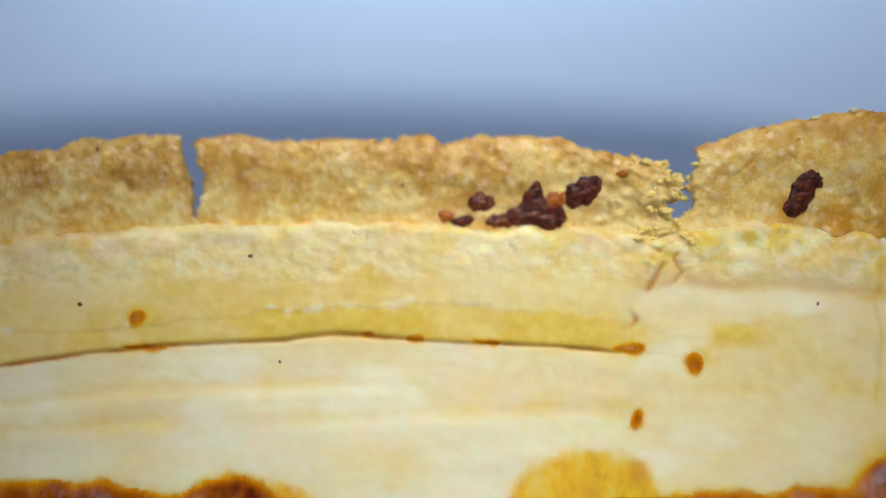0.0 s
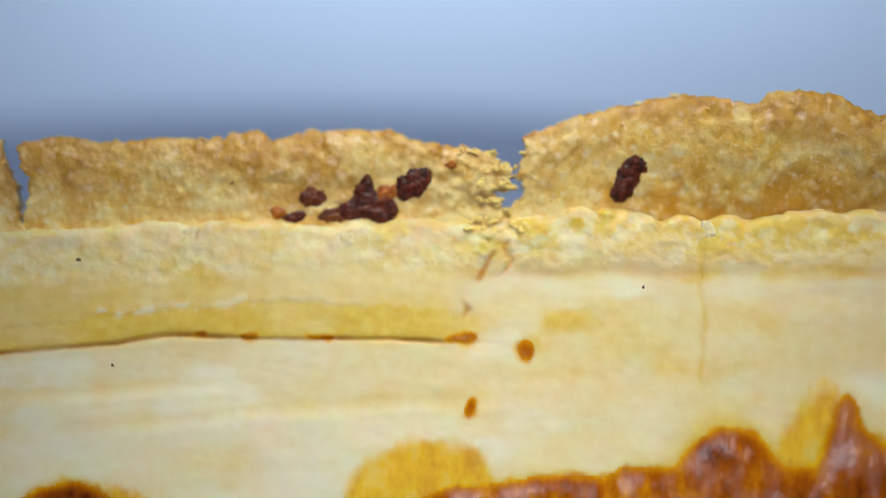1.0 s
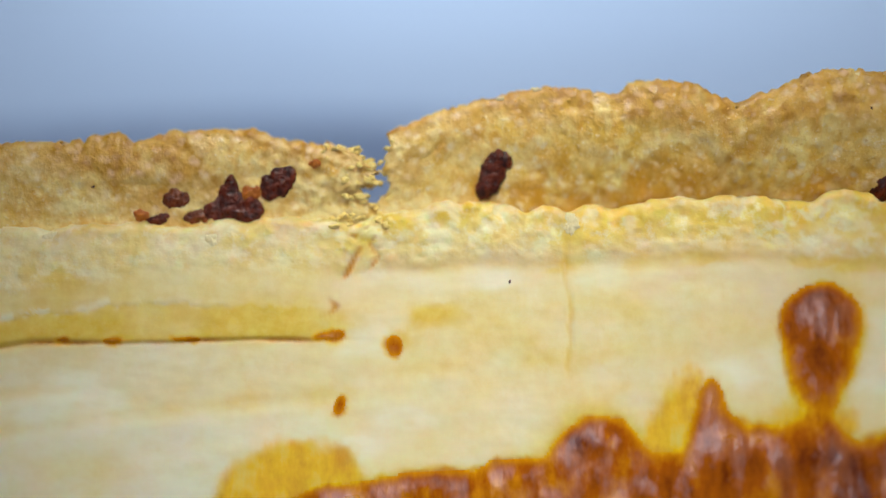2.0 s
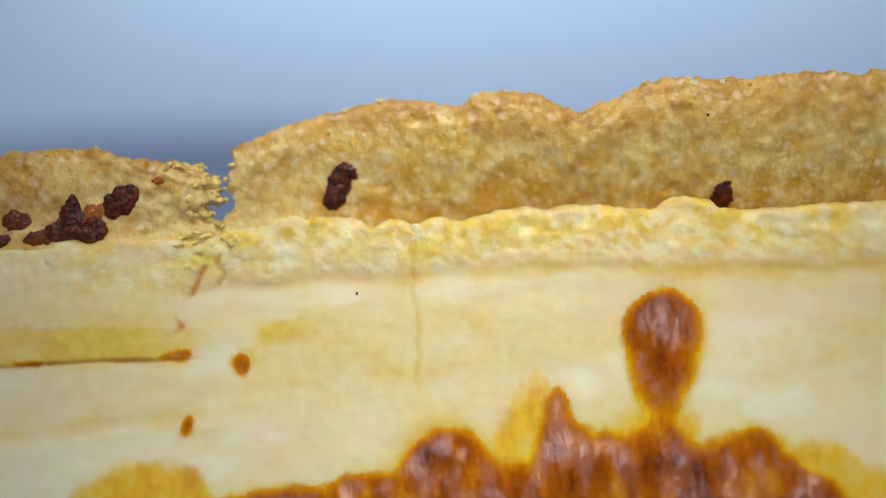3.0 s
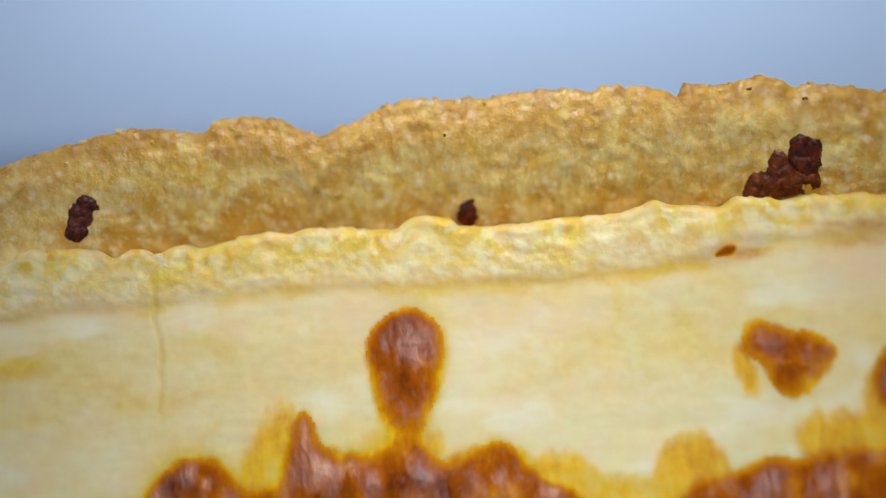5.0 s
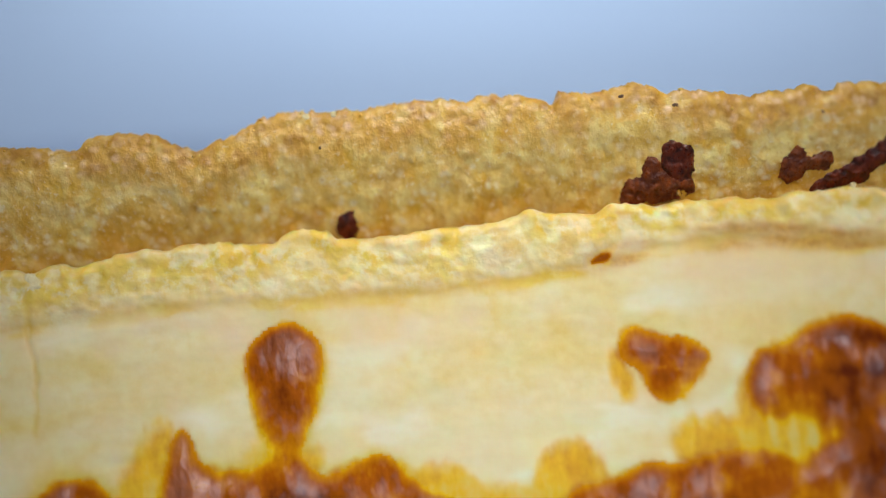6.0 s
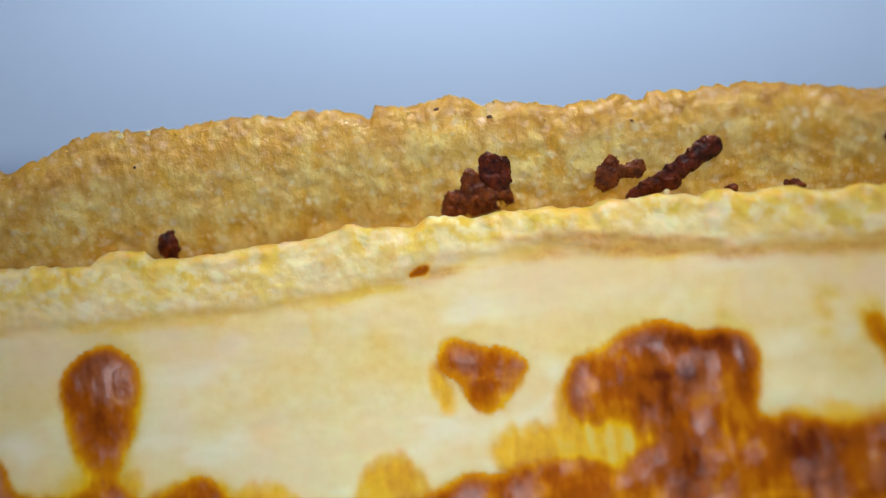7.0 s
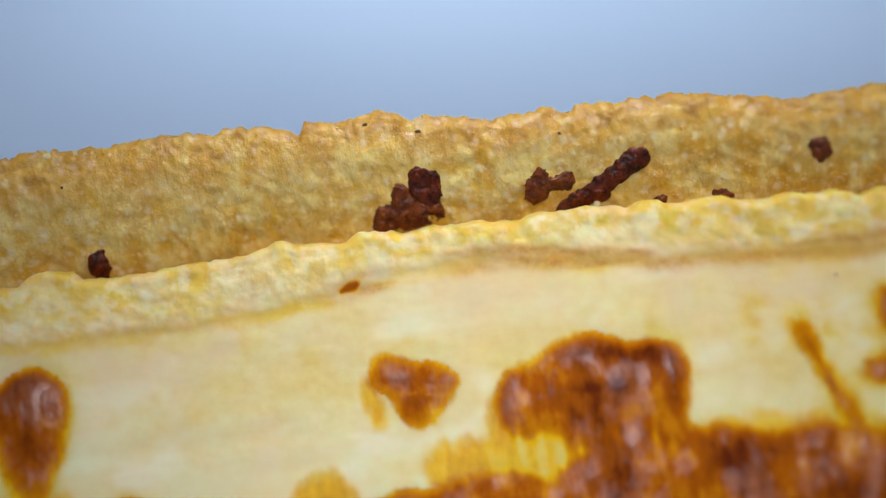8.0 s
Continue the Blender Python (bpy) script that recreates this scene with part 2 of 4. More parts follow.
def face(x, z, bare=False):
    """How far the dough stands out of the leaning face and, unless bare, its browning, oil, flour and glaze."""
    zr, zs, zf, zo = ridge_line(x), line(x, SEAM), line(x, FLAP), line(x, FOLD)
    zs = zs + 0.03 * (fbm(x * 3, x * 0, 21) - 0.5)
    zf = zf + 0.08 * (fbm(x * 5, x * 0, 22) - 0.5) + 0.05 * (fbm(x * 20, x * 0, 23) - 0.5)
    zo = zo + 0.05 * (fbm(x * 3, x * 0, 24) - 0.5) + 0.03 * (fbm(x * 16, x * 0, 25) - 0.5)
    left = left_part(x)
    right = 1 - left
    low = np.where(left > 0.5, zs, zo)
    upper = step(-0.13, 0.13, z - zo) * right + step(-0.015, 0.015, z - zs) * left
    crumb = step(-0.02, 0.1, z - zo) * (0.8 + 0.2 * right)
    w = (0.03 - 0.015 * right) * upper * np.sqrt(np.clip(1 - ((z - (zr + low) / 2) / ((zr - low) * 0.6 + 1e-3)) ** 2, 0, 1))
    # left: a loose flap of dough above a dark seam
    flap = step(-0.012, 0.012, z - zf) * left * (1 - step(0.1, 0.7, x))
    w += 0.006 * flap
    gape = left * (0.35 + 0.65 * step(0.42, 0.62, fbm(x * 1.6, x * 0, 27)) + 0.5 * bump(x, -1.2, 0.6))
    w -= 0.024 * bump(z, zs, 0.009 + 0.009 * gape) * np.clip(gape, 0, 1.3)
    # right: a shallow fold line
    w -= 0.005 * bump(z, zo, 0.045) * right
    # hairline crack
    hair = bump(x, crack_x(z), 0.014) * step(2.0, 2.25, z) * (1 - step(3.05, 3.2, z))
    w -= 0.016 * hair
    # broken place between the rim pieces
    torn = bump(x, 1.52, 0.22) * step(2.9, 3.2, z)
    chip = step(0.62, 0.7, fbm(x * 11, z * 9, 31)) * torn
    w += -0.025 * chip + 0.02 * torn * (fbm(x * 20, z * 20, 32) - 0.5)
    split = bump(x, 1.62 + 0.03 * np.sin(z * 31), 0.014) * step(2.96, 3.02, z) * (1 - step(3.22, 3.28, z))
    slash = bump(x - (z - 3.05) * 0.55, 1.435, 0.026) * step(2.9, 2.96, z) * (1 - step(3.16, 3.2, z))
    pit = bump(x, 1.27 + 0.02 * np.sin(z * 40), 0.028) * bump(z, 2.7, 0.06)
    w -= 0.03 * split + 0.02 * slash + 0.025 * pit
    # lumps, wrinkles and striations
    w += crumb * (0.12 * step(-0.35, -0.02, z - zr) * (np.sqrt(fbm(x * 5.5, z * 4, 33, 2)) - 0.7) + 0.028 * (fbm(x * 12, z * 13, 34, 3) - 0.5))
    w += 0.014 * (fbm(x * 1.4, z * 2.2, 35) - 0.5) * (1 - crumb) + 0.02 * (fbm(x * 1.3, z * 1.6, 36) - 0.5)
    w += (0.002 + 0.008 * crumb) * (fbm(x * 18, z * 18, 37, 3) - 0.5) + 0.0008 * (fbm(x * 1.5, z * 20, 38, 2) - 0.5) * (1 - crumb)
    pleat = step(1.4, 1.7, z) * (1 - step(1.9, 2.1, z)) * step(2.0, 3.0, x)
    w += 0.002 * pleat * np.sin(z * 26 + 9 * fbm(x * 0.5, z * 2, 39)) * fbm(x * 1.2, z * 4, 40)
    # soft layers below the seam
    gold = 0
    for height, lift, s in ((2.17, 0.022, 55), (1.93, 0.018, 56)):
        edge = height + 0.02 * x * (x < 0) + 0.14 * (fbm(x * 0.7, x * 0, s) - 0.5) + 0.04 * (fbm(x * 4, x * 0, s + 2) - 0.5)
        here = (1 - step(3.2, 4.6, x)) * step(0.25, 0.6, fbm(x * 0.9, x * 0 + 2, s + 4))
        gold = gold + here * bump(z, edge + 0.06, 0.07)
        w += lift * here * (1 - 0.6 * step(1.5, 3.0, x)) * step(-0.07, 0.06, edge - z)
    # the rounded lip of the ridge
    u = np.clip((z - (zr - 0.09)) / 0.09, 0, 1)
    w -= 0.07 * (1 - np.sqrt(1 - u * u * 0.999))

    if bare:
        return w
    patch = fbm(x * 1.1, z * 2.6, 41)
    streak = 0.6 * fbm(x * 1.2, z * 3.4, 42) + 0.4 * fbm(x * 2.6, z * 4, 53)
    brown = 0.3 * bump(z, zr - 0.02, 0.06) * step(0.42, 0.62, fbm(x * 1.6, z * 2, 43) + 0.12 * right)
    brown += 0.22 * right * bump(z, zo, 0.04) * step(0.35, 0.6, fbm(x * 2, z * 3, 44))
    band = step(7.6, 8.3, x) * np.maximum(bump(z, zo + 0.07, 0.05), 0.9 * bump(z, zo - 0.03, 0.06))
    brown += 0.75 * band * step(0.2, 0.5, fbm(x * 1.4, z * 7, 45))
    brown += 0.95 * bump(z, zs, 0.022) * left * np.clip(gape, 0, 1) * (0.35 + 0.65 * step(0.4, 0.6, fbm(x * 2.2, x * 0, 81))) + 1.0 * (split + slash + pit) + 0.35 * chip + 0.12 * hair
    oil = (0.3 + 0.05 * left) * upper + 0.7 * (streak - 0.44) + 0.6 * (patch - 0.47)
    oil += left * (0.36 * step(-0.02, 0.03, z - zs) * (1 - step(-0.03, 0.01, z - zf)) * step(-1.9, -1.2, x + 0.6 * patch) + 0.3 * bump(z, zs, 0.05))
    oil += 1.2 * right * bump(z, zo - 0.02, 0.06) * step(0.3, 0.55, fbm(x * 1.5, z * 4, 57)) + 0.25 * step(4.2, 3.4, z) * bump(x, 1.9, 0.8) * bump(z, 2.55, 0.25)
    oil += (0.55 + 0.35 * step(4.5, 6.5, x)) * right * bump(z, zr - 0.1, 0.12) * step(0.35, 0.6, fbm(x * 3, z * 3, 51)) + 0.3 * right * crumb * (fbm(x * 5, z * 6, 52) - 0.3)
    oil += 0.75 * gold + 0.4 * bump(x, crack_x(z), 0.022) * step(2.0, 2.25, z) * (1 - step(3.05, 3.2, z))
    oil += 0.7 * (fbm(x * 6, z * 5, 59) - 0.3) * step(10.7, 11.6, x) * step(2.0, 2.4, z)
    oil += 0.3 * step(11.0, 12.2, x + 0.6 * (patch - 0.5)) * step(2.1, 2.5, z)
    flour = 0.9 * step(0.45, 0.7, fbm(x * 1.3, z * 2.4, 46)) * (1 - upper) * (1 - 0.7 * np.clip(gold, 0, 1)) + 0.6 * crumb * step(0.48, 0.66, fbm(x * 9, z * 11, 47, 3))
    flour += 0.5 * (1 - step(1.6, 2.3, z)) + 0.45 * (1 - step(0.5, 2.5, x)) * (1 - upper)
    flour += 0.95 * bump(z, zf + 0.01, 0.035) * step(0.46, 0.6, fbm(x * 13, z * 13, 84, 3)) * left * step(0.5, 0.6, fbm(x * 3, x * 0, 48)) * (1 - step(0, 0.5, x))
    peach = right * bump(z, zo - 0.24, 0.24) * step(0.38, 0.6, fbm(x * 0.9, z * 1.6, 58) + 0.12 * step(8.0, 9.5, x)) + 0.5 * right * bump(z, zo + 0.08, 0.06)
    peach = peach + left * bump(z, zr - 0.12, 0.13) * step(0.4, 0.6, fbm(x * 3.5, z * 4, 83))
    film, depth = 0 * x, 0 * x
    for pool, thin, heavy in POOLS:
        core, deep, _ = glaze_depth(x, z, pool, heavy)
        ragged = 0.08 * (fbm(x * 9, z * 5, 80, 3) - 0.5)
        spread = inside(x, z, thin) if thin else core - 9
        d = np.maximum(core, spread)
        film = np.maximum(film, np.maximum(step(-0.035, 0.012, core + 0.7 * ragged), step(-0.1, 0.04, spread + 1.8 * ragged)))
        depth = np.maximum(depth, deep * step(-0.15, -0.1, d))
        oil = oil + 0.12 * step(-0.06, 0.02, d) + 0.5 * step(-0.2, 0.0, d + 0.1 * (fbm(x * 4, z * 3, 49) - 0.5)) * step(0.48, 0.62, fbm(x * 1.7 + 3, z * 1.7, 50))
        flour = flour * (1 - step(-0.1, 0.0, d))
    for blobs in FLECKS:
        near = (np.abs(x - blobs[0][0]) < 0.5) & (np.abs(z - blobs[0][1]) < 0.4)
        d, deep, _ = glaze_depth(x[near], z[near], blobs, 0.12 if blobs[0][0] < 5 else 0.35, 0.05, 0.012, 0.03)
        film[near] = np.maximum(film[near], step(-0.03, 0.02, d + 0.06 * (fbm(x[near] * 16, z[near] * 14, 82, 3) - 0.5)))
        depth[near] = np.maximum(depth[near], deep * step(-0.08, -0.03, d))
    for tx, tz, wide, high in THIN + STAINS:
        oil = oil + 0.9 * bump(x, tx, wide) * bump(z, tz, high) * step(0.3, 0.6, fbm(x * 6, z * 5, 54))
    return w, np.clip(brown, 0, 1), np.clip(oil, 0, 1), np.clip(flour, 0, 1), np.clip(peach, 0, 1), 0.15 + 0.85 * step(-0.06, 0.2, z - zo + 0.25 * (fbm(x * 1.5, z * 2, 85) - 0.5)), film, depth


# ---- materials ----


class Nodes:
    """A short way to write node trees."""

    def __init__(self, name):
        self.material = bpy.data.materials.new(name)
        self.material.use_nodes = True
        self.tree = self.material.node_tree
        self.shader = self.tree.nodes["Principled BSDF"]

    def add(self, kind, **settings):
        node = self.tree.nodes.new(kind)
        for key, value in settings.items():
            if key in ("operation", "blend_type", "data_type", "attribute_name"):
                if key == "operation":
                    node.operation = value
                elif key == "blend_type":
                    node.blend_type = value
                elif key == "data_type":
                    node.data_type = value
                elif key == "attribute_name":
                    node.attribute_name = value
        return node

    def link(self, a, b):
        self.tree.links.new(a, b)

    def noise(self, scale, detail=4.0, rough=0.55, stretch=(1, 1, 1)):
        where = self.add("ShaderNodeTexCoord")
        squash = self.add("ShaderNodeMapping")
        squash.inputs["Scale"].default_value = [v * 0.01 / U for v in stretch]
        tex = self.add("ShaderNodeTexNoise")
        tex.inputs["Scale"].default_value, tex.inputs["Detail"].default_value, tex.inputs["Roughness"].default_value = scale, detail, rough
        self.link(where.outputs["Object"], squash.inputs["Vector"])
        self.link(squash.outputs[0], tex.inputs["Vector"])
        return tex.outputs[0]

    def bubbles(self, scale):
        """The distance to the middle of uneven grains."""
        where = self.add("ShaderNodeTexCoord")
        wobble = self.add("ShaderNodeTexNoise")
        wobble.inputs["Scale"].default_value = scale * 0.6 * 0.01 / U
        moved = self.add("ShaderNodeVectorMath", operation="MULTIPLY_ADD")
        moved.inputs[1].default_value = (1.1 / scale * U / 0.01,) * 3
        tex = self.add("ShaderNodeTexVoronoi")
        tex.inputs["Scale"].default_value = scale * 0.01 / U
        self.link(where.outputs["Object"], wobble.inputs["Vector"])
        self.link(wobble.outputs["Color"], moved.inputs[0])
        self.link(where.outputs["Object"], moved.inputs[2])
        self.link(moved.outputs[0], tex.inputs["Vector"])
        return tex.outputs["Distance"]

    def value(self, name):
        return self.add("ShaderNodeAttribute", attribute_name=name).outputs["Fac"]

    def math(self, operation, a, b):
        node = self.add("ShaderNodeMath", operation=operation)
        for slot, v in zip(node.inputs, (a, b)):
            if isinstance(v, (int, float)):
                slot.default_value = v
            else:
                self.link(v, slot)
        return node.outputs[0]

    def span(self, v, a, b, lo=0.0, hi=1.0):
        node = self.add("ShaderNodeMapRange")
        self.link(v, node.inputs[0])
        for k, n in enumerate((a, b, lo, hi)):
            node.inputs[k + 1].default_value = n
        return node.outputs[0]

    def mix(self, amount, a, b, blend="MIX"):
        node = self.add("ShaderNodeMix", data_type="RGBA", blend_type=blend)
        for slot, v in zip((node.inputs[0], node.inputs[6], node.inputs[7]), (amount, a, b)):
            if isinstance(v, (int, float)):
                slot.default_value = v
            elif isinstance(v, tuple):
                slot.default_value = (*v, 1)
            else:
                self.link(v, slot)
        return node.outputs[2]

    def ramp(self, v, stops):
        node = self.add("ShaderNodeValToRGB")
        self.link(v, node.inputs[0])
        bar = node.color_ramp.elements
        while len(bar) < len(stops):
            bar.new(0.5)
        for e, (at, colour) in zip(bar, stops):
            e.position, e.color = at, (*colour, 1)
        return node.outputs[0]

    def relief(self, height, strength, metres, under=None):
        node = self.add("ShaderNodeBump")
        node.inputs["Strength"].default_value, node.inputs["Distance"].default_value = strength, metres * U / 0.01
        self.link(height, node.inputs["Height"])
        if under is not None:
            self.link(under, node.inputs["Normal"])
        return node.outputs[0]

    def finish(self, colour=None, rough=None, normal=None, **values):
        for slot, v in (("Base Color", colour), ("Roughness", rough), ("Normal", normal)):
            if v is None:
                continue
            if isinstance(v, tuple):
                self.shader.inputs[slot].default_value = (*v, 1)
            elif isinstance(v, (int, float)):
                self.shader.inputs[slot].default_value = v
            else:
                self.link(v, self.shader.inputs[slot])
        for name, v in values.items():
            self.shader.inputs[name.replace("_", " ")].default_value = v
        return self.material


def egg_colour(n):
    """The colour of baked egg by its depth, from a yellow film to dark brown."""
    wide, drawn = n.noise(260, 4, 0.6), n.noise(520, 4, 0.62, (1.6, 1, 0.5))
    depth = n.math("ADD", n.value("depth"), n.math("MULTIPLY", n.span(n.value("gloss"), 0, 1, 0.45, 1.0), n.math("ADD", n.span(wide, 0.3, 0.7, -0.2, 0.2), n.span(drawn, 0.3, 0.7, -0.15, 0.15))))
    return n.ramp(depth, [(0.0, (0.88, 0.66, 0.16)), (0.11, (0.92, 0.58, 0.012)), (0.3, (0.68, 0.26, 0.004)), (0.58, (0.43, 0.105, 0.003)), (1.0, (0.13, 0.020, 0.004))])


def dough_material():
    n = Nodes("baked_dough")
    fine, mid, wide = n.noise(2600, 3), n.noise(800, 4), n.noise(200, 4, 0.6)
    pale = n.mix(n.span(mid, 0.35, 0.65), (0.88, 0.74, 0.33), (0.93, 0.835, 0.50))
    pale = n.mix(n.span(n.noise(80, 3), 0.46, 0.64, 0, 0.22), pale, (0.84, 0.68, 0.42))
    yellow = n.mix(n.span(mid, 0.35, 0.65), (0.82, 0.56, 0.05), (0.88, 0.68, 0.13))
    oil = n.math("ADD", n.value("oil"), n.span(wide, 0.3, 0.7, -0.28, 0.28))
    c = n.mix(n.span(oil, -0.02, 0.86), pale, yellow)
    c = n.mix(n.math("MULTIPLY", n.value("flour"), n.span(n.noise(170, 4, 0.6, (0.7, 1, 1.2)), 0.35, 0.6, 0.3, 1.0)), c, (0.97, 0.91, 0.66))
    c = n.mix(n.math("MULTIPLY", n.value("peach"), n.span(n.noise(260, 4, 0.6), 0.35, 0.65, 0.2, 0.8)), c, (0.90, 0.73, 0.47))
    mottle = n.noise(600, 4, 0.68)
    c = n.mix(n.math("MULTIPLY", n.value("crumb"), n.span(mottle, 0.52, 0.64, 0, 0.6)), c, (0.97, 0.90, 0.60))
    c = n.mix(n.math("MULTIPLY", n.value("crumb"), n.span(mottle, 0.46, 0.34, 0, 0.6)), c, (0.83, 0.60, 0.17))
    tan = n.mix(n.span(fine, 0.3, 0.7), (0.56, 0.23, 0.015), (0.74, 0.38, 0.04))
    brown = n.math("MULTIPLY", n.value("brown"), n.span(mid, 0.3, 0.6, 0.55, 1.1))
    c = n.mix(brown, c, tan)
    # a thin film of baked egg
    c = n.mix(n.value("film"), c, egg_colour(n))
    grit = n.math("MULTIPLY", n.value("crumb"), n.math("ADD", fine, n.math("MULTIPLY", mid, 0.8)))
    normal = n.relief(grit, 0.22, 0.00025, n.relief(n.noise(300, 2, 0.4, (0.6, 1, 1.3)), 0.25, 0.0009))
    return n.finish(c, n.span(n.noise(330, 2), 0.3, 0.7, 0.38, 0.54), normal, Specular_IOR_Level=0.4, Subsurface_Weight=0.5, Subsurface_Scale=0.0007, Subsurface_Radius=(1.0, 0.6, 0.25))


def rim_material():
    n = Nodes("baked_rim")
    fine, mid, wide = n.noise(2600, 3), n.noise(800, 4, 0.6), n.noise(230, 4, 0.6)
    fibre = n.noise(760, 4, 0.6, (1, 1, 0.7))
    blotch = n.noise(420, 4, 0.6, (1, 1, 0.6))
    cells = n.bubbles(950)
    # golden crumb, pale floury fibres, oily orange blotches
    c = n.mix(n.span(fibre, 0.4, 0.58), (0.82, 0.50, 0.05), (0.94, 0.74, 0.24))
    c = n.mix(n.span(blotch, 0.46, 0.58, 0, 0.85), c, (0.74, 0.37, 0.018))
    c = n.mix(n.span(wide, 0.48, 0.62, 0, 0.5), c, (0.72, 0.40, 0.03))
    c = n.mix(n.math("MULTIPLY", n.span(cells, 0.45, 0.15), n.span(n.noise(380, 3), 0.42, 0.56, 0.0, 0.9)), c, (0.94, 0.79, 0.44))
    c = n.mix(n.math("MULTIPLY", n.value("flour"), n.span(mid, 0.35, 0.6, 0.1, 0.9)), c, (0.92, 0.77, 0.33))
    c = n.mix(n.span(fine, 0.58, 0.7, 0, 0.6), c, (0.95, 0.82, 0.50))
    # browned crust with paler bead tops, their pink a cool glint painted in
    c = n.mix(n.span(n.noise(1700, 4, 0.65), 0.42, 0.3, 0, 0.6), c, (0.62, 0.32, 0.03))
    tan = n.mix(n.span(mid, 0.38, 0.62), (0.50, 0.24, 0.025), (0.70, 0.39, 0.05))
    tan = n.mix(n.math("MULTIPLY", n.span(cells, 0.5, 0.2), n.span(n.noise(600, 3), 0.38, 0.6, 0.0, 0.75)), tan, (0.86, 0.59, 0.33))
    brown = n.math("MULTIPLY", n.value("brown"), n.span(n.noise(520, 4), 0.35, 0.58, 0.35, 1.2))
    c = n.mix(brown, c, tan)
    normal = n.relief(fine, 0.34, 0.0002, n.relief(mid, 0.28, 0.0005, n.relief(fibre, 0.3, 0.0005)))
    rough = n.math("ADD", n.span(n.noise(1500, 3), 0.38, 0.62, 0.34, 0.6), n.span(n.value("brown"), 0, 1, 0, -0.08))
    return n.finish(c, rough, normal, Specular_IOR_Level=0.5, Subsurface_Weight=0.12, Subsurface_Scale=0.0004, Subsurface_Radius=(1.0, 0.7, 0.3))


def glaze_material():
    n = Nodes("egg_glaze")
    normal = n.relief(n.noise(1100, 2, 0.5, (1.2, 1, 0.7)), 0.12, 0.0003, n.relief(n.noise(460, 3, 0.5, (1.3, 1, 0.6)), 0.3, 0.0009))
    rough = n.math("ADD", n.span(n.value("gloss"), 0.0, 1.0, 0.24, 0.0), n.span(n.noise(260, 4, 0.6), 0.3, 0.7, 0.26, 0.38))
    n.link(n.math("MULTIPLY", n.value("gloss"), n.span(n.noise(300, 3, 0.6, (1.2, 1, 0.7)), 0.46, 0.6, 0.02, 1.0)), n.shader.inputs["Specular IOR Level"])
    return n.finish(egg_colour(n), rough, normal)


def burnt_material(name, dark, light, rough=0.32):
    n = Nodes(name)
    mid, fine = n.noise(1300, 4), n.noise(3500, 3)
    c = n.mix(n.span(mid, 0.38, 0.68), dark, light)
    return n.finish(c, n.span(fine, 0.3, 0.7, rough, rough + 0.25), n.relief(mid, 0.6, 0.0004, n.relief(fine, 0.3, 0.0001)), Specular_IOR_Level=0.45)


def crumb_material(name, a, b):
    n = Nodes(name)
    return n.finish(n.mix(n.span(n.noise(1800, 4), 0.35, 0.65), a, b), 0.75, n.relief(n.noise(1600, 3), 0.3, 0.0003), Specular_IOR_Level=0.2)


def plate_material():
    n = Nodes("slate_blue_glaze")
    # slate blue, dark enough to stand in for shade behind the rim
    c = n.mix(n.span(n.noise(60, 4), 0.3, 0.7), (0.27, 0.35, 0.52), (0.30, 0.38, 0.56))
    return n.finish(c, n.span(n.noise(200, 3), 0.3, 0.7, 0.45, 0.6), n.relief(n.noise(900, 3), 0.05, 0.0002))


def card_material():
    n = Nodes("pale_blue_laminate")
    c = n.mix(n.span(n.noise(14, 4), 0.3, 0.7), (0.56, 0.68, 0.86), (0.59, 0.71, 0.88))
    return n.finish(c, 0.6, n.relief(n.noise(900, 3), 0.05, 0.0002), Specular_IOR_Level=0.3)


DOUGH, RIM, GLAZE, CARD, PLATE = dough_material(), rim_material(), glaze_material(), card_material(), plate_material()
BURNT = burnt_material("burnt_sugar", (0.035, 0.006, 0.003), (0.20, 0.03, 0.005), 0.22)
BROWN = burnt_material("brown_crumb", (0.09, 0.018, 0.005), (0.28, 0.065, 0.010), 0.2)
AMBER = burnt_material("amber_crumb", (0.38, 0.09, 0.008), (0.60, 0.20, 0.02), 0.3)
BLACK = burnt_material("charred_speck", (0.08, 0.04, 0.02), (0.20, 0.11, 0.05), 0.6)
PALE = crumb_material("pale_crumb", (0.85, 0.72, 0.36), (0.90, 0.80, 0.48))
FLAKY = crumb_material("flaky_dough", (0.88, 0.66, 0.17), (0.93, 0.78, 0.33))

# ---- building ----


def mesh_object(name, points, faces, material, parent=None, label="", values=None, smooth=True):
    me = bpy.data.meshes.new(name)
    me.from_pydata(np.asarray(points).tolist(), [], [tuple(f) for f in np.asarray(faces).tolist()] if isinstance(faces, np.ndarray) else faces)
    me.materials.append(material)
    for key, data in (values or {}).items():
        me.attributes.new(key, "FLOAT", "POINT").data.foreach_set("value", np.ascontiguousarray(data, dtype=np.float32))
    if smooth:
        me.polygons.foreach_set("use_smooth", np.ones(len(me.polygons), dtype=bool))
    me.update()
    ob = new(name, me)
    ob.parent = parent
    if label:
        ob["label"] = label
    return ob


def grid_faces(rows, columns, loop=False):
    """Quads of a grid of points numbered row by row; loop closes each row."""
    i, j = np.meshgrid(np.arange(rows - 1), np.arange(columns if loop else columns - 1), indexing="ij")
    k = (j + 1) % columns
    return np.stack([i * columns + j, i * columns + k, (i + 1) * columns + k, (i + 1) * columns + j], -1).reshape(-1, 4)


pastry = tagged(new("pastry"), "golden baked pie edge with browned egg glaze on a plate", "pastry")


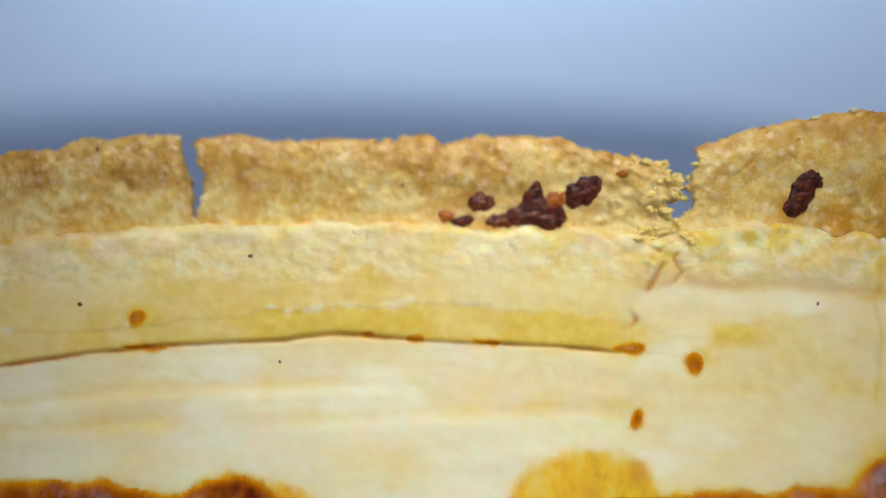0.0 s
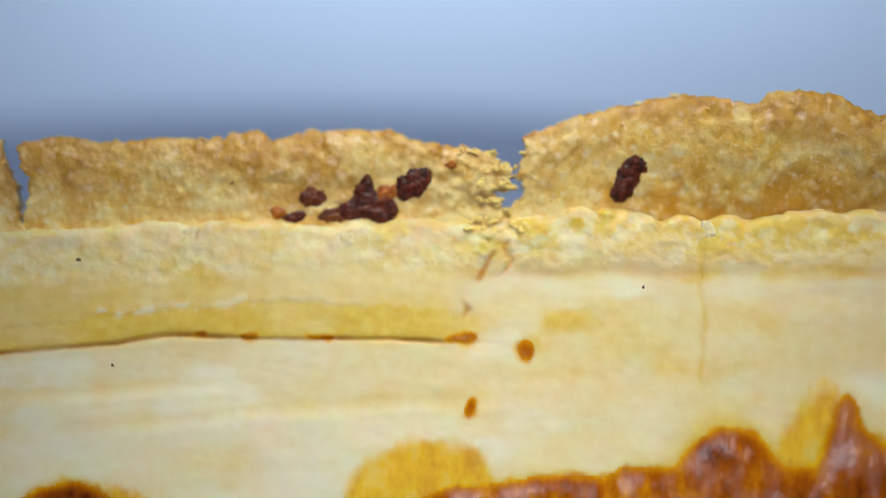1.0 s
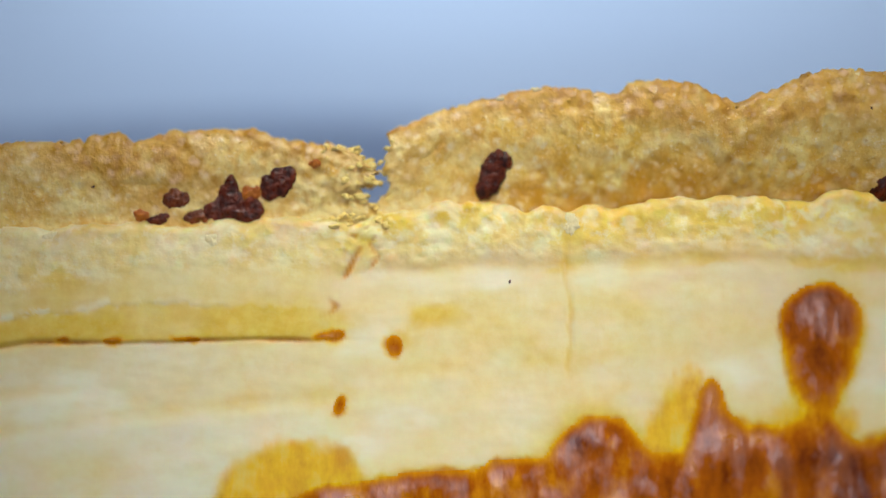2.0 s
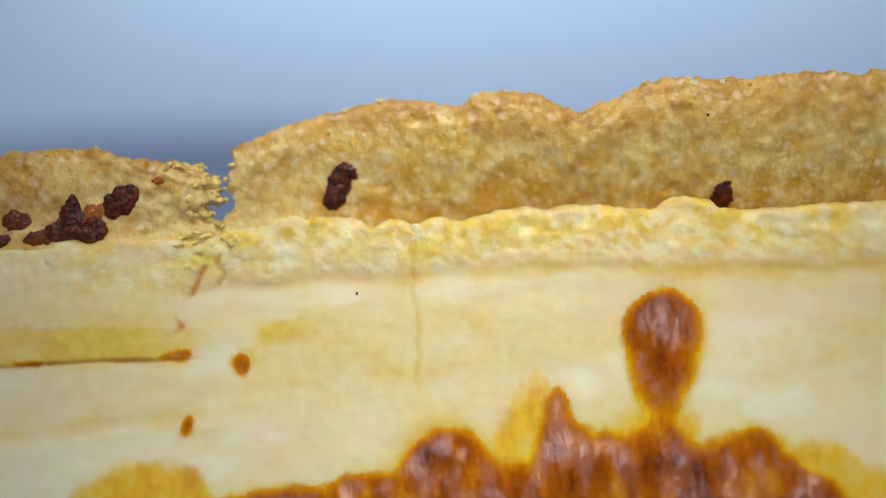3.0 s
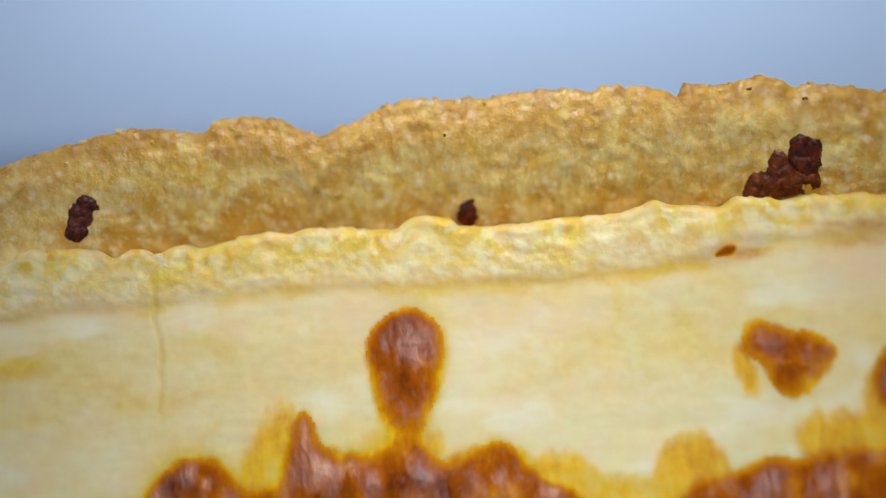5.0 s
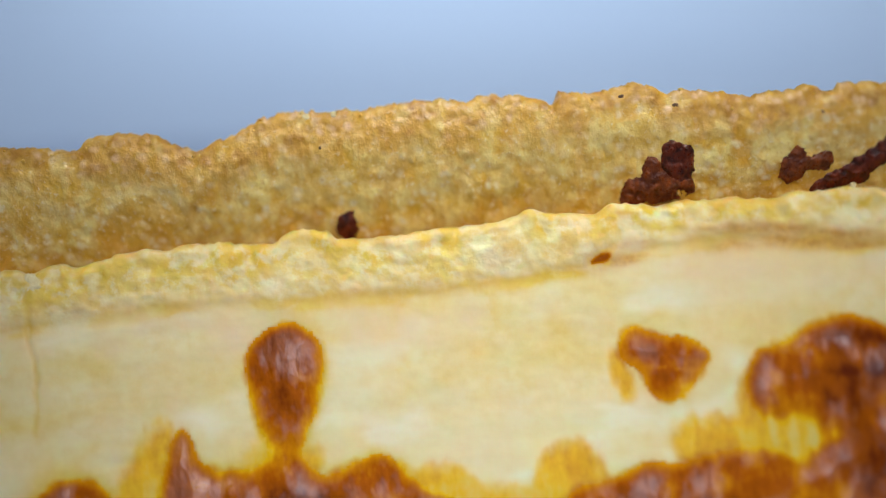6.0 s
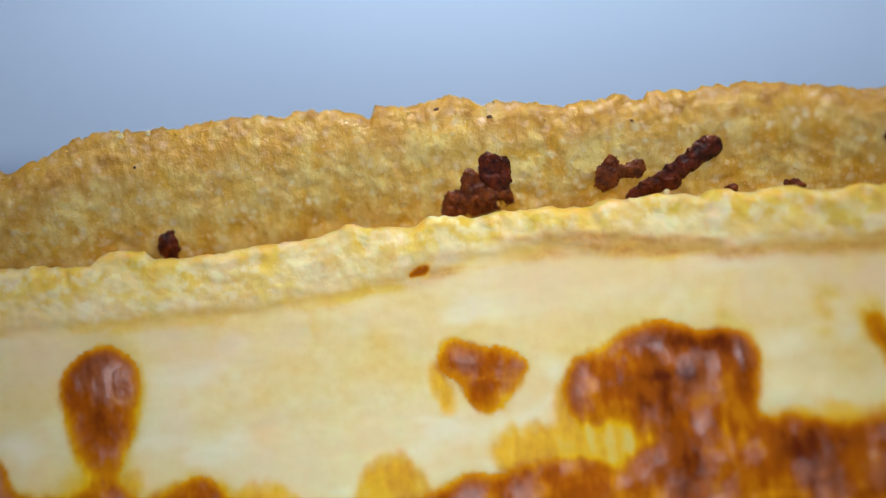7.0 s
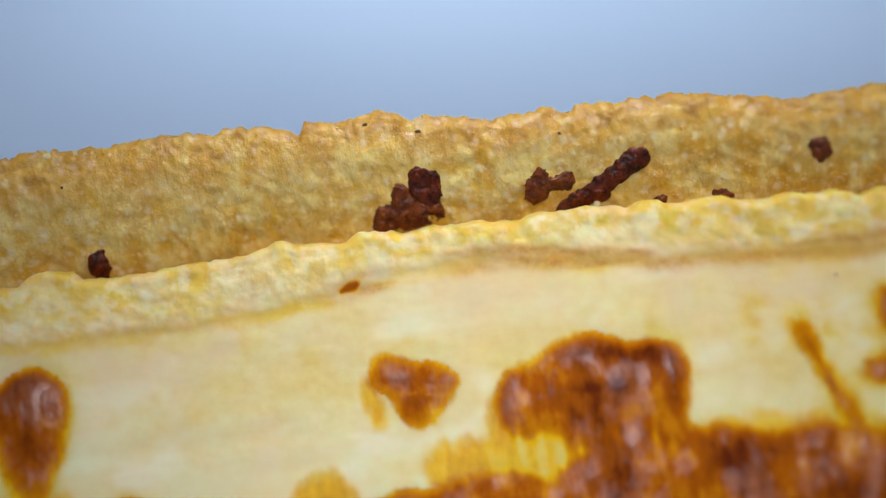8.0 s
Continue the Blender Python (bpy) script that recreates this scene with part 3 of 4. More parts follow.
def dough_base():
    """The folded dough: its leaning face, the lip of the ridge, a shelf behind it and a plain back."""
    xs = np.arange(-6.6, 14.6, 0.024)
    up = np.r_[np.linspace(0, 0.28, 12)[:-1], np.linspace(0.28, 1, 172)]
    x = np.repeat(xs[:, None], len(up), 1)
    z = ridge_line(x) * up[None]
    w, brown, oil, flour, peach, crumb, film, depth = face(x, z)
    w -= 0.25 * (1 - step(0, 0.35, z))
    front = place(x, z, w)
    back = [(-0.03, -0.09), (-0.09, -0.1), (-0.2, -0.12), (-0.4, -0.16), (-0.5, -0.4), (-0.6, -0.7)]
    zr = ridge_line(xs)[:, None]
    rear = place(np.repeat(xs[:, None], len(back), 1), zr + np.array([b[0] for b in back])[None], np.array([b[1] for b in back])[None] + 0 * zr)
    out, into = np.array(STAND), np.array(STAND.inverted())

    def dropped(points, back_by, height):
        """Those points moved back over the table and set to a height."""
        p = points @ out[:3, :3].T + out[:3, 3]
        p[:, 1] += back_by * U
        p[:, 2] = height * p[:, 2]
        return (p @ into[:3, :3].T + into[:3, 3])[:, None]

    rear = np.concatenate([rear, dropped(rear[:, -1], 0.3, 0.6), dropped(rear[:, -1], 0.2, 0.0), dropped(front[:, 0], 0.1, 0.0)], 1)
    back = rear[0]
    points = np.concatenate([front, rear], 1)
    rows, columns = points.shape[:2]
    pad = lambda v, fill: np.concatenate([v, np.full((rows, len(back)), fill)], 1).ravel()  # noqa: E731
    faces = [tuple(f) for f in grid_faces(rows, columns, True)[:, ::-1].tolist()]
    faces += [tuple(range(columns)), tuple(reversed(range((rows - 1) * columns, rows * columns)))]
    return mesh_object("dough", points.reshape(-1, 3), faces, DOUGH, pastry, "pale yellow layered dough with a seam and crumbly ridge",
                       {"brown": pad(brown, 0.08), "oil": pad(oil, 0.35), "flour": pad(flour, 0.0), "peach": pad(peach, 0.0), "crumb": pad(crumb, 1.0), "film": pad(film, 0.0), "depth": pad(depth, 0.1), "gloss": pad(0 * film, 0.0)})


dough_base()


def rim_profile(x, rel, hollow):
    """How far the rim stands out at that share of its height; it hollows out along the long piece."""
    cave = hollow * step(2.0, 3.6, x) * (1.05 + 0.4 * bump(x, 6.2, 1.9))
    return 0.01 - 0.08 * (1 - step(-0.15, 0.75, rel)) - 1.8 * cave * np.clip(0.85 - rel, 0, 2) ** 2 + 0.03 * bump(rel, 0.75, 0.25)


def rim_piece(label, top, left_end, right_end, seed, hollow):
    """A standing piece of the rim; its ends are ragged lines of (z, x)."""
    x0, x1 = min(x for _, x in left_end), max(x for _, x in right_end)
    n = int((x1 - x0) / 0.022)
    s = np.linspace(0, 1, n)[:, None]
    up = np.linspace(0, 1, 58)[None]
    zz = 3.05 + up * 1.3
    for _ in range(3):
        ends = []
        for end, sign in ((left_end, -1), (right_end, 1)):
            zs, xx = zip(*sorted(end))
            ends.append(np.interp(zz, zs, xx) + 0.04 * (fbm(zz * 9, zz * 0, seed + 1 + sign) - 0.5) + 0.04 * (grain(zz * 40, zz * 0, seed + 5 + sign) - 0.5))
        mean = [float(np.mean([p[1] for p in end])) for end in (left_end, right_end)]
        x = mean[0] * (1 - s) + mean[1] * s
        x = x + (ends[0] - mean[0]) * (1 - step(0, 0.45, x - mean[0])) + (ends[1] - mean[1]) * (1 - step(0, 0.45, mean[1] - x))
        zt = line(x, top) + 0.035 * step(4.8, 5.6, x) + 0.05 * step(3.0, 4.5, x) * (np.sqrt(grain(x * 7, x * 0, seed + 14)) - 0.65) + 0.028 * (fbm(x * 9, x * 0, seed + 11) - 0.5) + 0.03 * (grain(x * 24, x * 0, seed + 12) - 0.5) + 0.018 * (grain(x * 55, x * 0, seed + 13) - 0.5)
        zz = ridge_line(x) - 0.36 + (zt - ridge_line(x) + 0.36) * up
    zr = ridge_line(x)
    zb = zr - 0.36
    z = zb + (zt - zb) * up
    rel = np.clip((z - zr) / (zt - zr), -0.3, 1)
    w = rim_profile(x, rel, hollow)
    lump = fbm(x * 5, z * 6, seed + 21) - 0.5
    high = step(0.5, 0.9, rel)
    mild = 0.3 + 0.7 * step(2.5, 3.5, x)
    bead = np.abs(fbm(x * 9, z * 10, seed + 26, 2) - 0.5) * 2
    w += 0.032 * lump - 0.02 * mild * high * bead + 0.026 * (fbm(x * 13, z * 14, seed + 22) - 0.5) + 0.014 * (fbm(x * 34, z * 24, seed + 23, 3) - 0.5)
    slit = bump(x - 2.05 - (z - 3.84) * 1.1, 0.012 * np.sin(z * 60), 0.012) * step(3.83, 3.87, z) * (1 - step(3.97, 4.01, z)) * step(0.3, 0.5, fbm(z * 14, z * 0, 17))
    w -= 0.03 * slit
    edge = np.minimum(x - ends[0], ends[1] - x)
    ledge = step(-0.012, 0.012, z - 3.8 + 0.05 * (x + 0.4) - 0.05 * (fbm(x * 8, x * 0, 19) - 0.5)) * step(-0.64, -0.6, x + 0.05 * (fbm(z * 9, z * 0, 20) - 0.5)) * (1 - step(-0.3, 0.1, x)) * (seed == 140)
    w += 0.012 * ledge * (1 - step(0.1, 0.35, z - 3.8))
    crumbly = step(0.7, 1.35, x + 0.3 * (fbm(x * 4, z * 5, 18) - 0.5)) * (1 - step(1.9, 2.0, x)) * (seed == 140)
    w += crumbly * (0.07 * (fbm(x * 8, z * 9, seed + 27, 2) - 0.55) + 0.04 * (fbm(x * 20, z * 22, seed + 28, 2) - 0.5))
    torn = 1 - step(0, 0.16, edge)
    w += 0.04 * torn * (fbm(x * 26, z * 28, seed + 24, 3) - 0.7)
    u = np.clip((z - (zt - 0.08)) / 0.08, 0, 1)
    w -= 0.075 * (1 - np.sqrt(1 - u * u * 0.999))
    thick = 0.2 - 0.13 * step(0.7, 1, up) + 0.04 * (fbm(x * 6, z * 6, seed + 25) - 0.5) - 0.05 * torn
    front, rear = place(x, z, w), place(x, z - 0.02 * step(0.9, 1, up), w - np.maximum(thick, 0.04))[:, ::-1]
    points = np.concatenate([front, rear], 1)
    rows, columns = points.shape[:2]
    high = step(0.5, 1.0, rel + 0.4 * (fbm(x * 2.2, z * 3, seed + 31) - 0.5))
    brown = 0.95 * (0.5 + 0.5 * mild) * high * step(0.3, 0.6, fbm(x * 3, z * 4, seed + 32) + 0.05) + 0.3 * step(0.5, 0.7, fbm(x * 3, z * 6, seed + 33)) * step(0.2, 0.5, rel)
    brown += 0.5 * step(0.75, 1.0, rel) + 0.32 * step(2.5, 3.5, x) * high
    brown += 0.85 * step(0.47, 0.6, fbm(x * 1.8, z * 2.0, seed + 37)) * step(0.15, 0.5, rel) * (1 - step(2.0, 3.0, x))
    # browner foot on the long piece, putting the hollow's shade into the colour
    brown += 0.2 * step(2.5, 3.5, x) * (1 - step(0.0, 0.45, rel))
    for sx, sz, wide in ((0.45, 3.6, 0.5), (-0.1, 3.55, 0.3), (2.66, 3.58, 0.2), (5.9, 3.5, 0.12), (8.6, 3.58, 0.35), (10.1, 3.52, 0.5), (11.96, 3.64, 0.12)):
        brown += 0.55 * bump(x, sx, wide) * bump(z, sz, 0.16) * step(0.3, 0.6, fbm(x * 7, z * 7, seed + 36))
    brown += 0.6 * slit
    flour = step(0.5, 0.7, fbm(x * 3, z * 4, seed + 34)) * 0.5 * (1 - 0.7 * high) * (2.1 - 1.5 * mild) + 0.8 * bump(x, 1.2, 0.6) + 0.8 * torn * step(0.4, 0.6, fbm(x * 12, z * 12, seed + 35))
    flour += 0.55 * step(2.5, 3.5, x) * bump(rel, 0.5, 0.2) * step(0.3, 0.55, fbm(x * 4, z * 5, seed + 38)) + 0.4 * (1 - step(2.0, 3.2, x)) + 0.6 * ledge * (1 - step(0.0, 0.1, z - 3.8))
    both = lambda v: np.concatenate([v, v[:, ::-1]], 1).ravel()  # noqa: E731
    faces = [tuple(f) for f in grid_faces(rows, columns, True)[:, ::-1].tolist()]
    half = columns // 2
    for row, flip in ((0, False), (rows - 1, True)):
        for k in range(half - 1):
            a = row * columns
            quad = (a + k, a + k + 1, a + columns - 2 - k, a + columns - 1 - k)
            faces.append(tuple(reversed(quad)) if flip else quad)
    return mesh_object("rim_piece", points.reshape(-1, 3), faces, RIM, pastry, label, {"brown": both(np.clip(brown, 0, 1)), "flour": both(np.clip(flour, 0, 1))})


FAR_LEFT, FAR_RIGHT = [(3.0, -6.5), (4.5, -6.5)], [(3.0, 14.5), (4.5, 14.5)]
GAP_LEFT = [(3.0, -2.47), (3.52, -2.46), (3.61, -2.52), (3.73, -2.51), (3.87, -2.54), (4.06, -2.61), (4.24, -2.66), (4.4, -2.66)]
GAP_LEFT_FAR = [(3.0, -2.47), (3.5, -2.47), (3.58, -2.47), (3.63, -2.46), (3.73, -2.44), (3.87, -2.42), (4.05, -2.49), (4.22, -2.54), (4.4, -2.54)]
BREAK = [(3.0, 1.3), (3.4, 1.68), (3.48, 1.64), (3.53, 1.54), (3.62, 1.5), (3.69, 1.64), (3.76, 1.58), (3.83, 1.66), (3.89, 1.52), (3.97, 1.47), (4.01, 1.29), (4.1, 1.27)]
BREAK_FAR = [(3.0, 1.66), (3.42, 1.6), (3.53, 1.64), (3.6, 1.71), (3.69, 1.75), (3.8, 1.67), (3.96, 1.76), (4.11, 1.71), (4.3, 1.71)]
rim_piece("tan baked rim piece with a rough browned top", TOP_LEFT, FAR_LEFT, GAP_LEFT, 100, 0)
rim_piece("tan baked rim piece with a crumbling broken end", TOP_MIDDLE, GAP_LEFT_FAR, BREAK, 140, 0)
rim_piece("long golden rim piece with a browned lumpy top", TOP_RIGHT, BREAK_FAR, FAR_RIGHT, 180, 0.13)


def glaze_pool(label, pool, x0, x1, z0, z1, heavy, name="glaze", pitch=0.022, thick=1.0, rough=0.085, blend=0.05, edge=0.11):
    """A glossy skin of glaze that lies on the dough: brown where it is deep, running out to a thin yellow film."""
    xs, zs = np.arange(x0, x1, pitch), np.arange(z0, z1, pitch)
    x, z = np.meshgrid(xs, zs, indexing="ij")
    d, depth, pale = glaze_depth(x, z, pool, heavy, rough, blend, edge)
    w = face(x, z, True) - 0.25 * (1 - step(0, 0.35, z))
    soft = step(-0.04, 0.2, d)
    skin = 0.0015 + 0.014 * step(-0.03, 0.25, d) + 0.02 * soft * (fbm(x * 3.4, z * 2.8, 71, 3) - 0.4) + 0.01 * soft * (fbm(x * 9, z * 4, 72, 2) - 0.5)
    for tx, tz, wide, high in THICK:
        skin = skin + 0.006 * bump(x, tx, wide) * bump(z, tz, high) * soft
    points = place(x, z, w + thick * skin * (1 - 0.8 * pale)).reshape(-1, 3)
    quads = grid_faces(len(xs), len(zs))
    quads = quads[(d.ravel() > 0.015)[quads].any(1)]
    used = np.unique(quads)
    index = np.zeros(len(points), int)
    index[used] = np.arange(len(used))
    gloss = step(0.0, 0.12, d + 0.06 * (fbm(x * 5, z * 4, 75) - 0.5)) * (1 - 0.5 * pale)
    return mesh_object(name, points[used], index[quads], GLAZE, pastry, label, {"depth": depth.ravel()[used], "gloss": gloss.ravel()[used]})


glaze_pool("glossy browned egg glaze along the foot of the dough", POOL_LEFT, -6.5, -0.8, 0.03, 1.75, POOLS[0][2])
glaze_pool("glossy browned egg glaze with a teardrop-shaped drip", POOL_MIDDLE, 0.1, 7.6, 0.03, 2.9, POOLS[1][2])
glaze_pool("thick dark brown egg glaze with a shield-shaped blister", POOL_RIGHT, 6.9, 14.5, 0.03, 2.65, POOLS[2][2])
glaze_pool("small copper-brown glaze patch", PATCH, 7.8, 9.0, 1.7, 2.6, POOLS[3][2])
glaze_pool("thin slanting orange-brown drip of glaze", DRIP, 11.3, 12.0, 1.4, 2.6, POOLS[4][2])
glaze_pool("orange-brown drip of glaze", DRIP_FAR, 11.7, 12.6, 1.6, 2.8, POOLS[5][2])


def lump_data(name, material, seed, knobs, size):
    """A rough, grainy lump of that size in units, as mesh data."""
    bm = bmesh.new()
    bmesh.ops.create_icosphere(bm, subdivisions=5 if max(size) > 0.12 else 3, radius=0.5)
    least = min(size[:2])
    for v in bm.verts:
        p = Vector((v.co.x * size[0], v.co.y * size[1], v.co.z * size[2])) / least * 2.6 + Vector((seed * 7.3, seed * 3.1, 0))
        grains = noise.voronoi(p * 2.2)[0][0]
        v.co *= 1 + knobs * noise.fractal(p * 0.6, 0.8, 2.0, 4) + 0.18 * knobs * (0.5 - grains) + 0.25 * knobs * noise.noise(p * 3.1)
        v.co = Vector((v.co.x * size[0], v.co.y * size[1], v.co.z * size[2])) * U
    me = bpy.data.meshes.new(name)
    bm.to_mesh(me)
    bm.free()
    me.materials.append(material)
    me.polygons.foreach_set("use_smooth", np.ones(len(me.polygons), dtype=bool))
    return me


def rim_out(x, z):
    """About how far the rim's front stands out, as rim_piece makes it."""
    zr = ridge_line(np.float64(x))
    zt = line(x, TOP_RIGHT if x > 1.65 else TOP_MIDDLE if x > -2.5 else TOP_LEFT)
    rel = np.clip((z - zr) / (zt - zr), -0.3, 1)
    return float(rim_profile(x, rel, 0.13 if x > 1.65 else 0.0))


RIDING = []


def lay(name, label, category, material, x, z, wide, high, deep=None, lean=0.0, on="rim", out=0.0, seed=1, knobs=0.25, parent=None, group=""):
    """A lump pressed onto the rim or the dough. wide, high and deep are full sizes in units; lean turns it clockwise."""
    deep = deep or 0.42 * min(wide, high)
    w = (rim_out(x, z) if on == "rim" else float(face(np.array([x]), np.array([z]), True)[0])) + out
    ob = new(name, lump_data(name, material, seed, knobs, (wide, high, deep)))
    sx = 0.1861 - 0.0297 * x
    ahead = Vector((sx, -1, 0.3843)).normalized()
    side = Vector((1, sx, 0)).normalized()
    above = ahead.cross(side)
    above = above if above.z > 0 else -above
    turn = Matrix((side, above, ahead)).transposed().to_4x4() @ pose(0, 0, 0, 0, 0, -lean)
    local = Matrix.Translation(Vector(place(np.float64(x), np.float64(z), np.float64(w)).tolist())) @ turn
    if parent:
        ob.parent, ob.matrix_basis = parent, local
        if label:
            ob["label"] = label
    else:
        ob.matrix_basis = TURN[0][1] @ local
        tagged(ob, label, category, group)
        RIDING.append((ob, local))
    return ob


# Burnt bits on the rim
burnt_label = "dark burnt sticky crumb stuck to the pastry rim"
brown_label = "reddish-brown toasted crumb stuck to the pastry rim"
amber_label = "amber toasted crumb stuck to the pastry rim"
def burnt_crumb(material, label, blobs, thick=0.03):
    """A sticky, ragged crumb of merged blobs (x, z, half width, half height, lean) that clings to the rim."""
    seed = blobs[0][0] * 3.7
    x0, x1 = min(b[0] - max(b[2:4]) for b in blobs) - 0.05, max(b[0] + max(b[2:4]) for b in blobs) + 0.05
    z0, z1 = min(b[1] - max(b[2:4]) for b in blobs) - 0.05, max(b[1] + max(b[2:4]) for b in blobs) + 0.05
    xs, zs = np.arange(x0, x1, 0.007), np.arange(z0, z1, 0.007)
    x, z = np.meshgrid(xs, zs, indexing="ij")
    d = inside(x, z, blobs, 0.0, 0.02) + 0.07 * (fbm(x * 13 + seed, z * 13, 91, 3) - 0.5) + 0.008
    out = np.vectorize(rim_out)(x, z)
    dome = np.sqrt(np.clip(d, 0, 0.09) / 0.09)
    lumps = 0.028 * (fbm(x * 18 + seed, z * 18, 93, 2) - 0.5) + 0.02 * np.abs(fbm(x * 40 + seed, z * 40, 94, 2) - 0.5)
    w = out - 0.02 + step(-0.01, 0.02, d) * 0.015 + dome * (thick + lumps)
    points = place(x, z, w).reshape(-1, 3)
    quads = grid_faces(len(xs), len(zs))
    quads = quads[(d.ravel() > -0.006)[quads].all(1)]
    used = np.unique(quads)
    index = np.zeros(len(points), int)
    index[used] = np.arange(len(used))
    front, n = points[used], len(used)
    rear = place(x, z, out - 0.05).reshape(-1, 3)[used]
    quads = index[quads]
    edges = collections.Counter()
    for q in quads.tolist():
        for a, b in zip(q, q[1:] + q[:1]):
            edges[(a, b)] += 1
    sides = [(b, a, a + n, b + n) for a, b in edges if (b, a) not in edges]
    middle = front.mean(0)
    ob = mesh_object("burnt_crumb", np.concatenate([front, rear]) - middle, quads.tolist() + (quads[:, ::-1] + n).tolist() + sides, material)
    local = Matrix.Translation(Vector(middle.tolist()))
    ob.matrix_basis = TURN[0][1] @ local
    tagged(ob, label, "crumb", "burnt crumbs on the rim")
    RIDING.append((ob, local))


burnt_crumb(BURNT, "large dark burnt sticky cluster stuck to the pastry rim", [(0.42, 3.58, 0.16, 0.11, -10), (0.56, 3.53, 0.11, 0.12, 0), (0.28, 3.53, 0.12, 0.07, 0), (0.39, 3.72, 0.08, 0.09, 0), (0.4, 3.65, 0.07, 0.08, 0)])
burnt_crumb(BURNT, burnt_label, [(0.80, 3.74, 0.14, 0.11, -15), (0.72, 3.7, 0.08, 0.08, 0), (0.86, 3.79, 0.08, 0.08, 0)])
burnt_crumb(AMBER, amber_label, [(0.58, 3.68, 0.11, 0.07, -20)])
burnt_crumb(BROWN, brown_label, [(-0.05, 3.65, 0.11, 0.07, 12), (-0.1, 3.67, 0.06, 0.05, 0)])
burnt_crumb(BROWN, brown_label, [(0.12, 3.5, 0.12, 0.06, 0)])
burnt_crumb(BURNT, burnt_label, [(-0.21, 3.5, 0.1, 0.05, 0)])
burnt_crumb(AMBER, amber_label, [(-0.36, 3.55, 0.07, 0.05, 0)])
burnt_crumb(AMBER, amber_label, [(1.12, 3.89, 0.04, 0.036, 0)])
burnt_crumb(BURNT, "dark burnt sticky bar-shaped crumb on the rim", [(2.58, 3.65, 0.095, 0.11, 20), (2.63, 3.75, 0.105, 0.13, 20), (2.67, 3.84, 0.085, 0.08, 10), (2.73, 3.83, 0.05, 0.05, 0)])
burnt_crumb(BURNT, burnt_label, [(5.89, 3.46, 0.085, 0.11, 4), (5.9, 3.52, 0.065, 0.07, 0)])
burnt_crumb(BURNT, burnt_label, [(8.70, 3.76, 0.09, 0.12, 0), (8.81, 3.77, 0.06, 0.1, 10), (8.76, 3.67, 0.1, 0.09, 0), (8.82, 3.6, 0.05, 0.08, 0)])
burnt_crumb(BROWN, brown_label, [(8.42, 3.53, 0.15, 0.1, 20), (8.54, 3.62, 0.1, 0.1, 0), (8.54, 3.69, 0.08, 0.07, 0), (8.62, 3.53, 0.14, 0.1, 0), (8.78, 3.53, 0.1, 0.07, 0), (8.34, 3.48, 0.08, 0.07, 0)])
burnt_crumb(BROWN, brown_label, [(9.66, 3.6, 0.1, 0.1, 20), (9.72, 3.69, 0.07, 0.06, 0), (9.8, 3.64, 0.08, 0.04, 0), (9.9, 3.63, 0.1, 0.065, 0)])
burnt_crumb(BURNT, "dark red-brown burnt streak slanting along the rim", [(9.95, 3.45, 0.16, 0.075, -20), (10.08, 3.5, 0.09, 0.07, -30), (10.2, 3.56, 0.12, 0.085, -35), (10.31, 3.62, 0.11, 0.085, -35), (10.45, 3.7, 0.15, 0.09, -32), (10.54, 3.74, 0.06, 0.07, 0)])
burnt_crumb(BROWN, brown_label, [(11.96, 3.64, 0.08, 0.09, 0)])
burnt_crumb(BROWN, brown_label, [(10.68, 3.41, 0.06, 0.04, 0)])
burnt_crumb(BROWN, brown_label, [(11.18, 3.38, 0.07, 0.06, 0)])

# Flecks of egg baked onto the dough
for blobs in FLECKS:
    x, z, wide, high, _ = blobs[0]
    reach = max(wide, high) + 0.12
    label = "small red-brown fleck of baked egg" if x > 5 else "small orange fleck of baked egg"
    glaze_pool(label, blobs, x - reach, x + reach, z - reach, z + reach, 0.12 if x < 5 else 0.35, "glaze_fleck", 0.01, 0.3, 0.05, 0.012, 0.03)

# Loose flakes of dough at the broken place
dice = random.Random(5)
for k in range(46):
    z = dice.uniform(3.4, 4.0) if k % 3 else dice.uniform(3.28, 3.44)
    end = float(np.interp(z, *zip(*BREAK)))
    x = end + dice.choice((dice.uniform(-0.05, 0.025), dice.uniform(-0.3, 0.0))) if k % 3 else dice.uniform(1.25, 1.8)
    size = dice.uniform(0.035, 0.08)
    lay("flake", "", "", FLAKY, x, z, size, size * dice.uniform(0.5, 1.0), deep=size * 0.6, lean=dice.uniform(-50, 50), on="rim" if k % 3 else "dough",
        out=dice.uniform(-0.02, 0.005), seed=120 + k, knobs=0.6, parent=pastry)



def crumb_scatter(label, material, spots):
    """Tiny crumbs stuck along an edge, too many to count: (x, z, out of the face, size)."""
    shape = bmesh.new()
    bmesh.ops.create_icosphere(shape, subdivisions=2, radius=0.5)
    ball = np.array([v.co[:] for v in shape.verts])
    tris = np.array([[v.index for v in f.verts] for f in shape.faces])
    shape.free()
    points, faces = [], []
    for k, (x, z, w, size) in enumerate(spots):
        lump = ball * (1 + 0.7 * (hashed(np.arange(len(ball)), k, 3)[:, None] - 0.5)) * np.array([1, 0.8, dice.uniform(0.5, 1.1)]) * size * U
        points.append(lump + place(np.float64(x), np.float64(z), np.float64(w)))
        faces.append(tris + k * len(ball))
    ob = mesh_object("crumb_dust", np.concatenate(points), np.concatenate(faces), material, pastry, label)
    ob["kind"] = "stuff"
    return ob


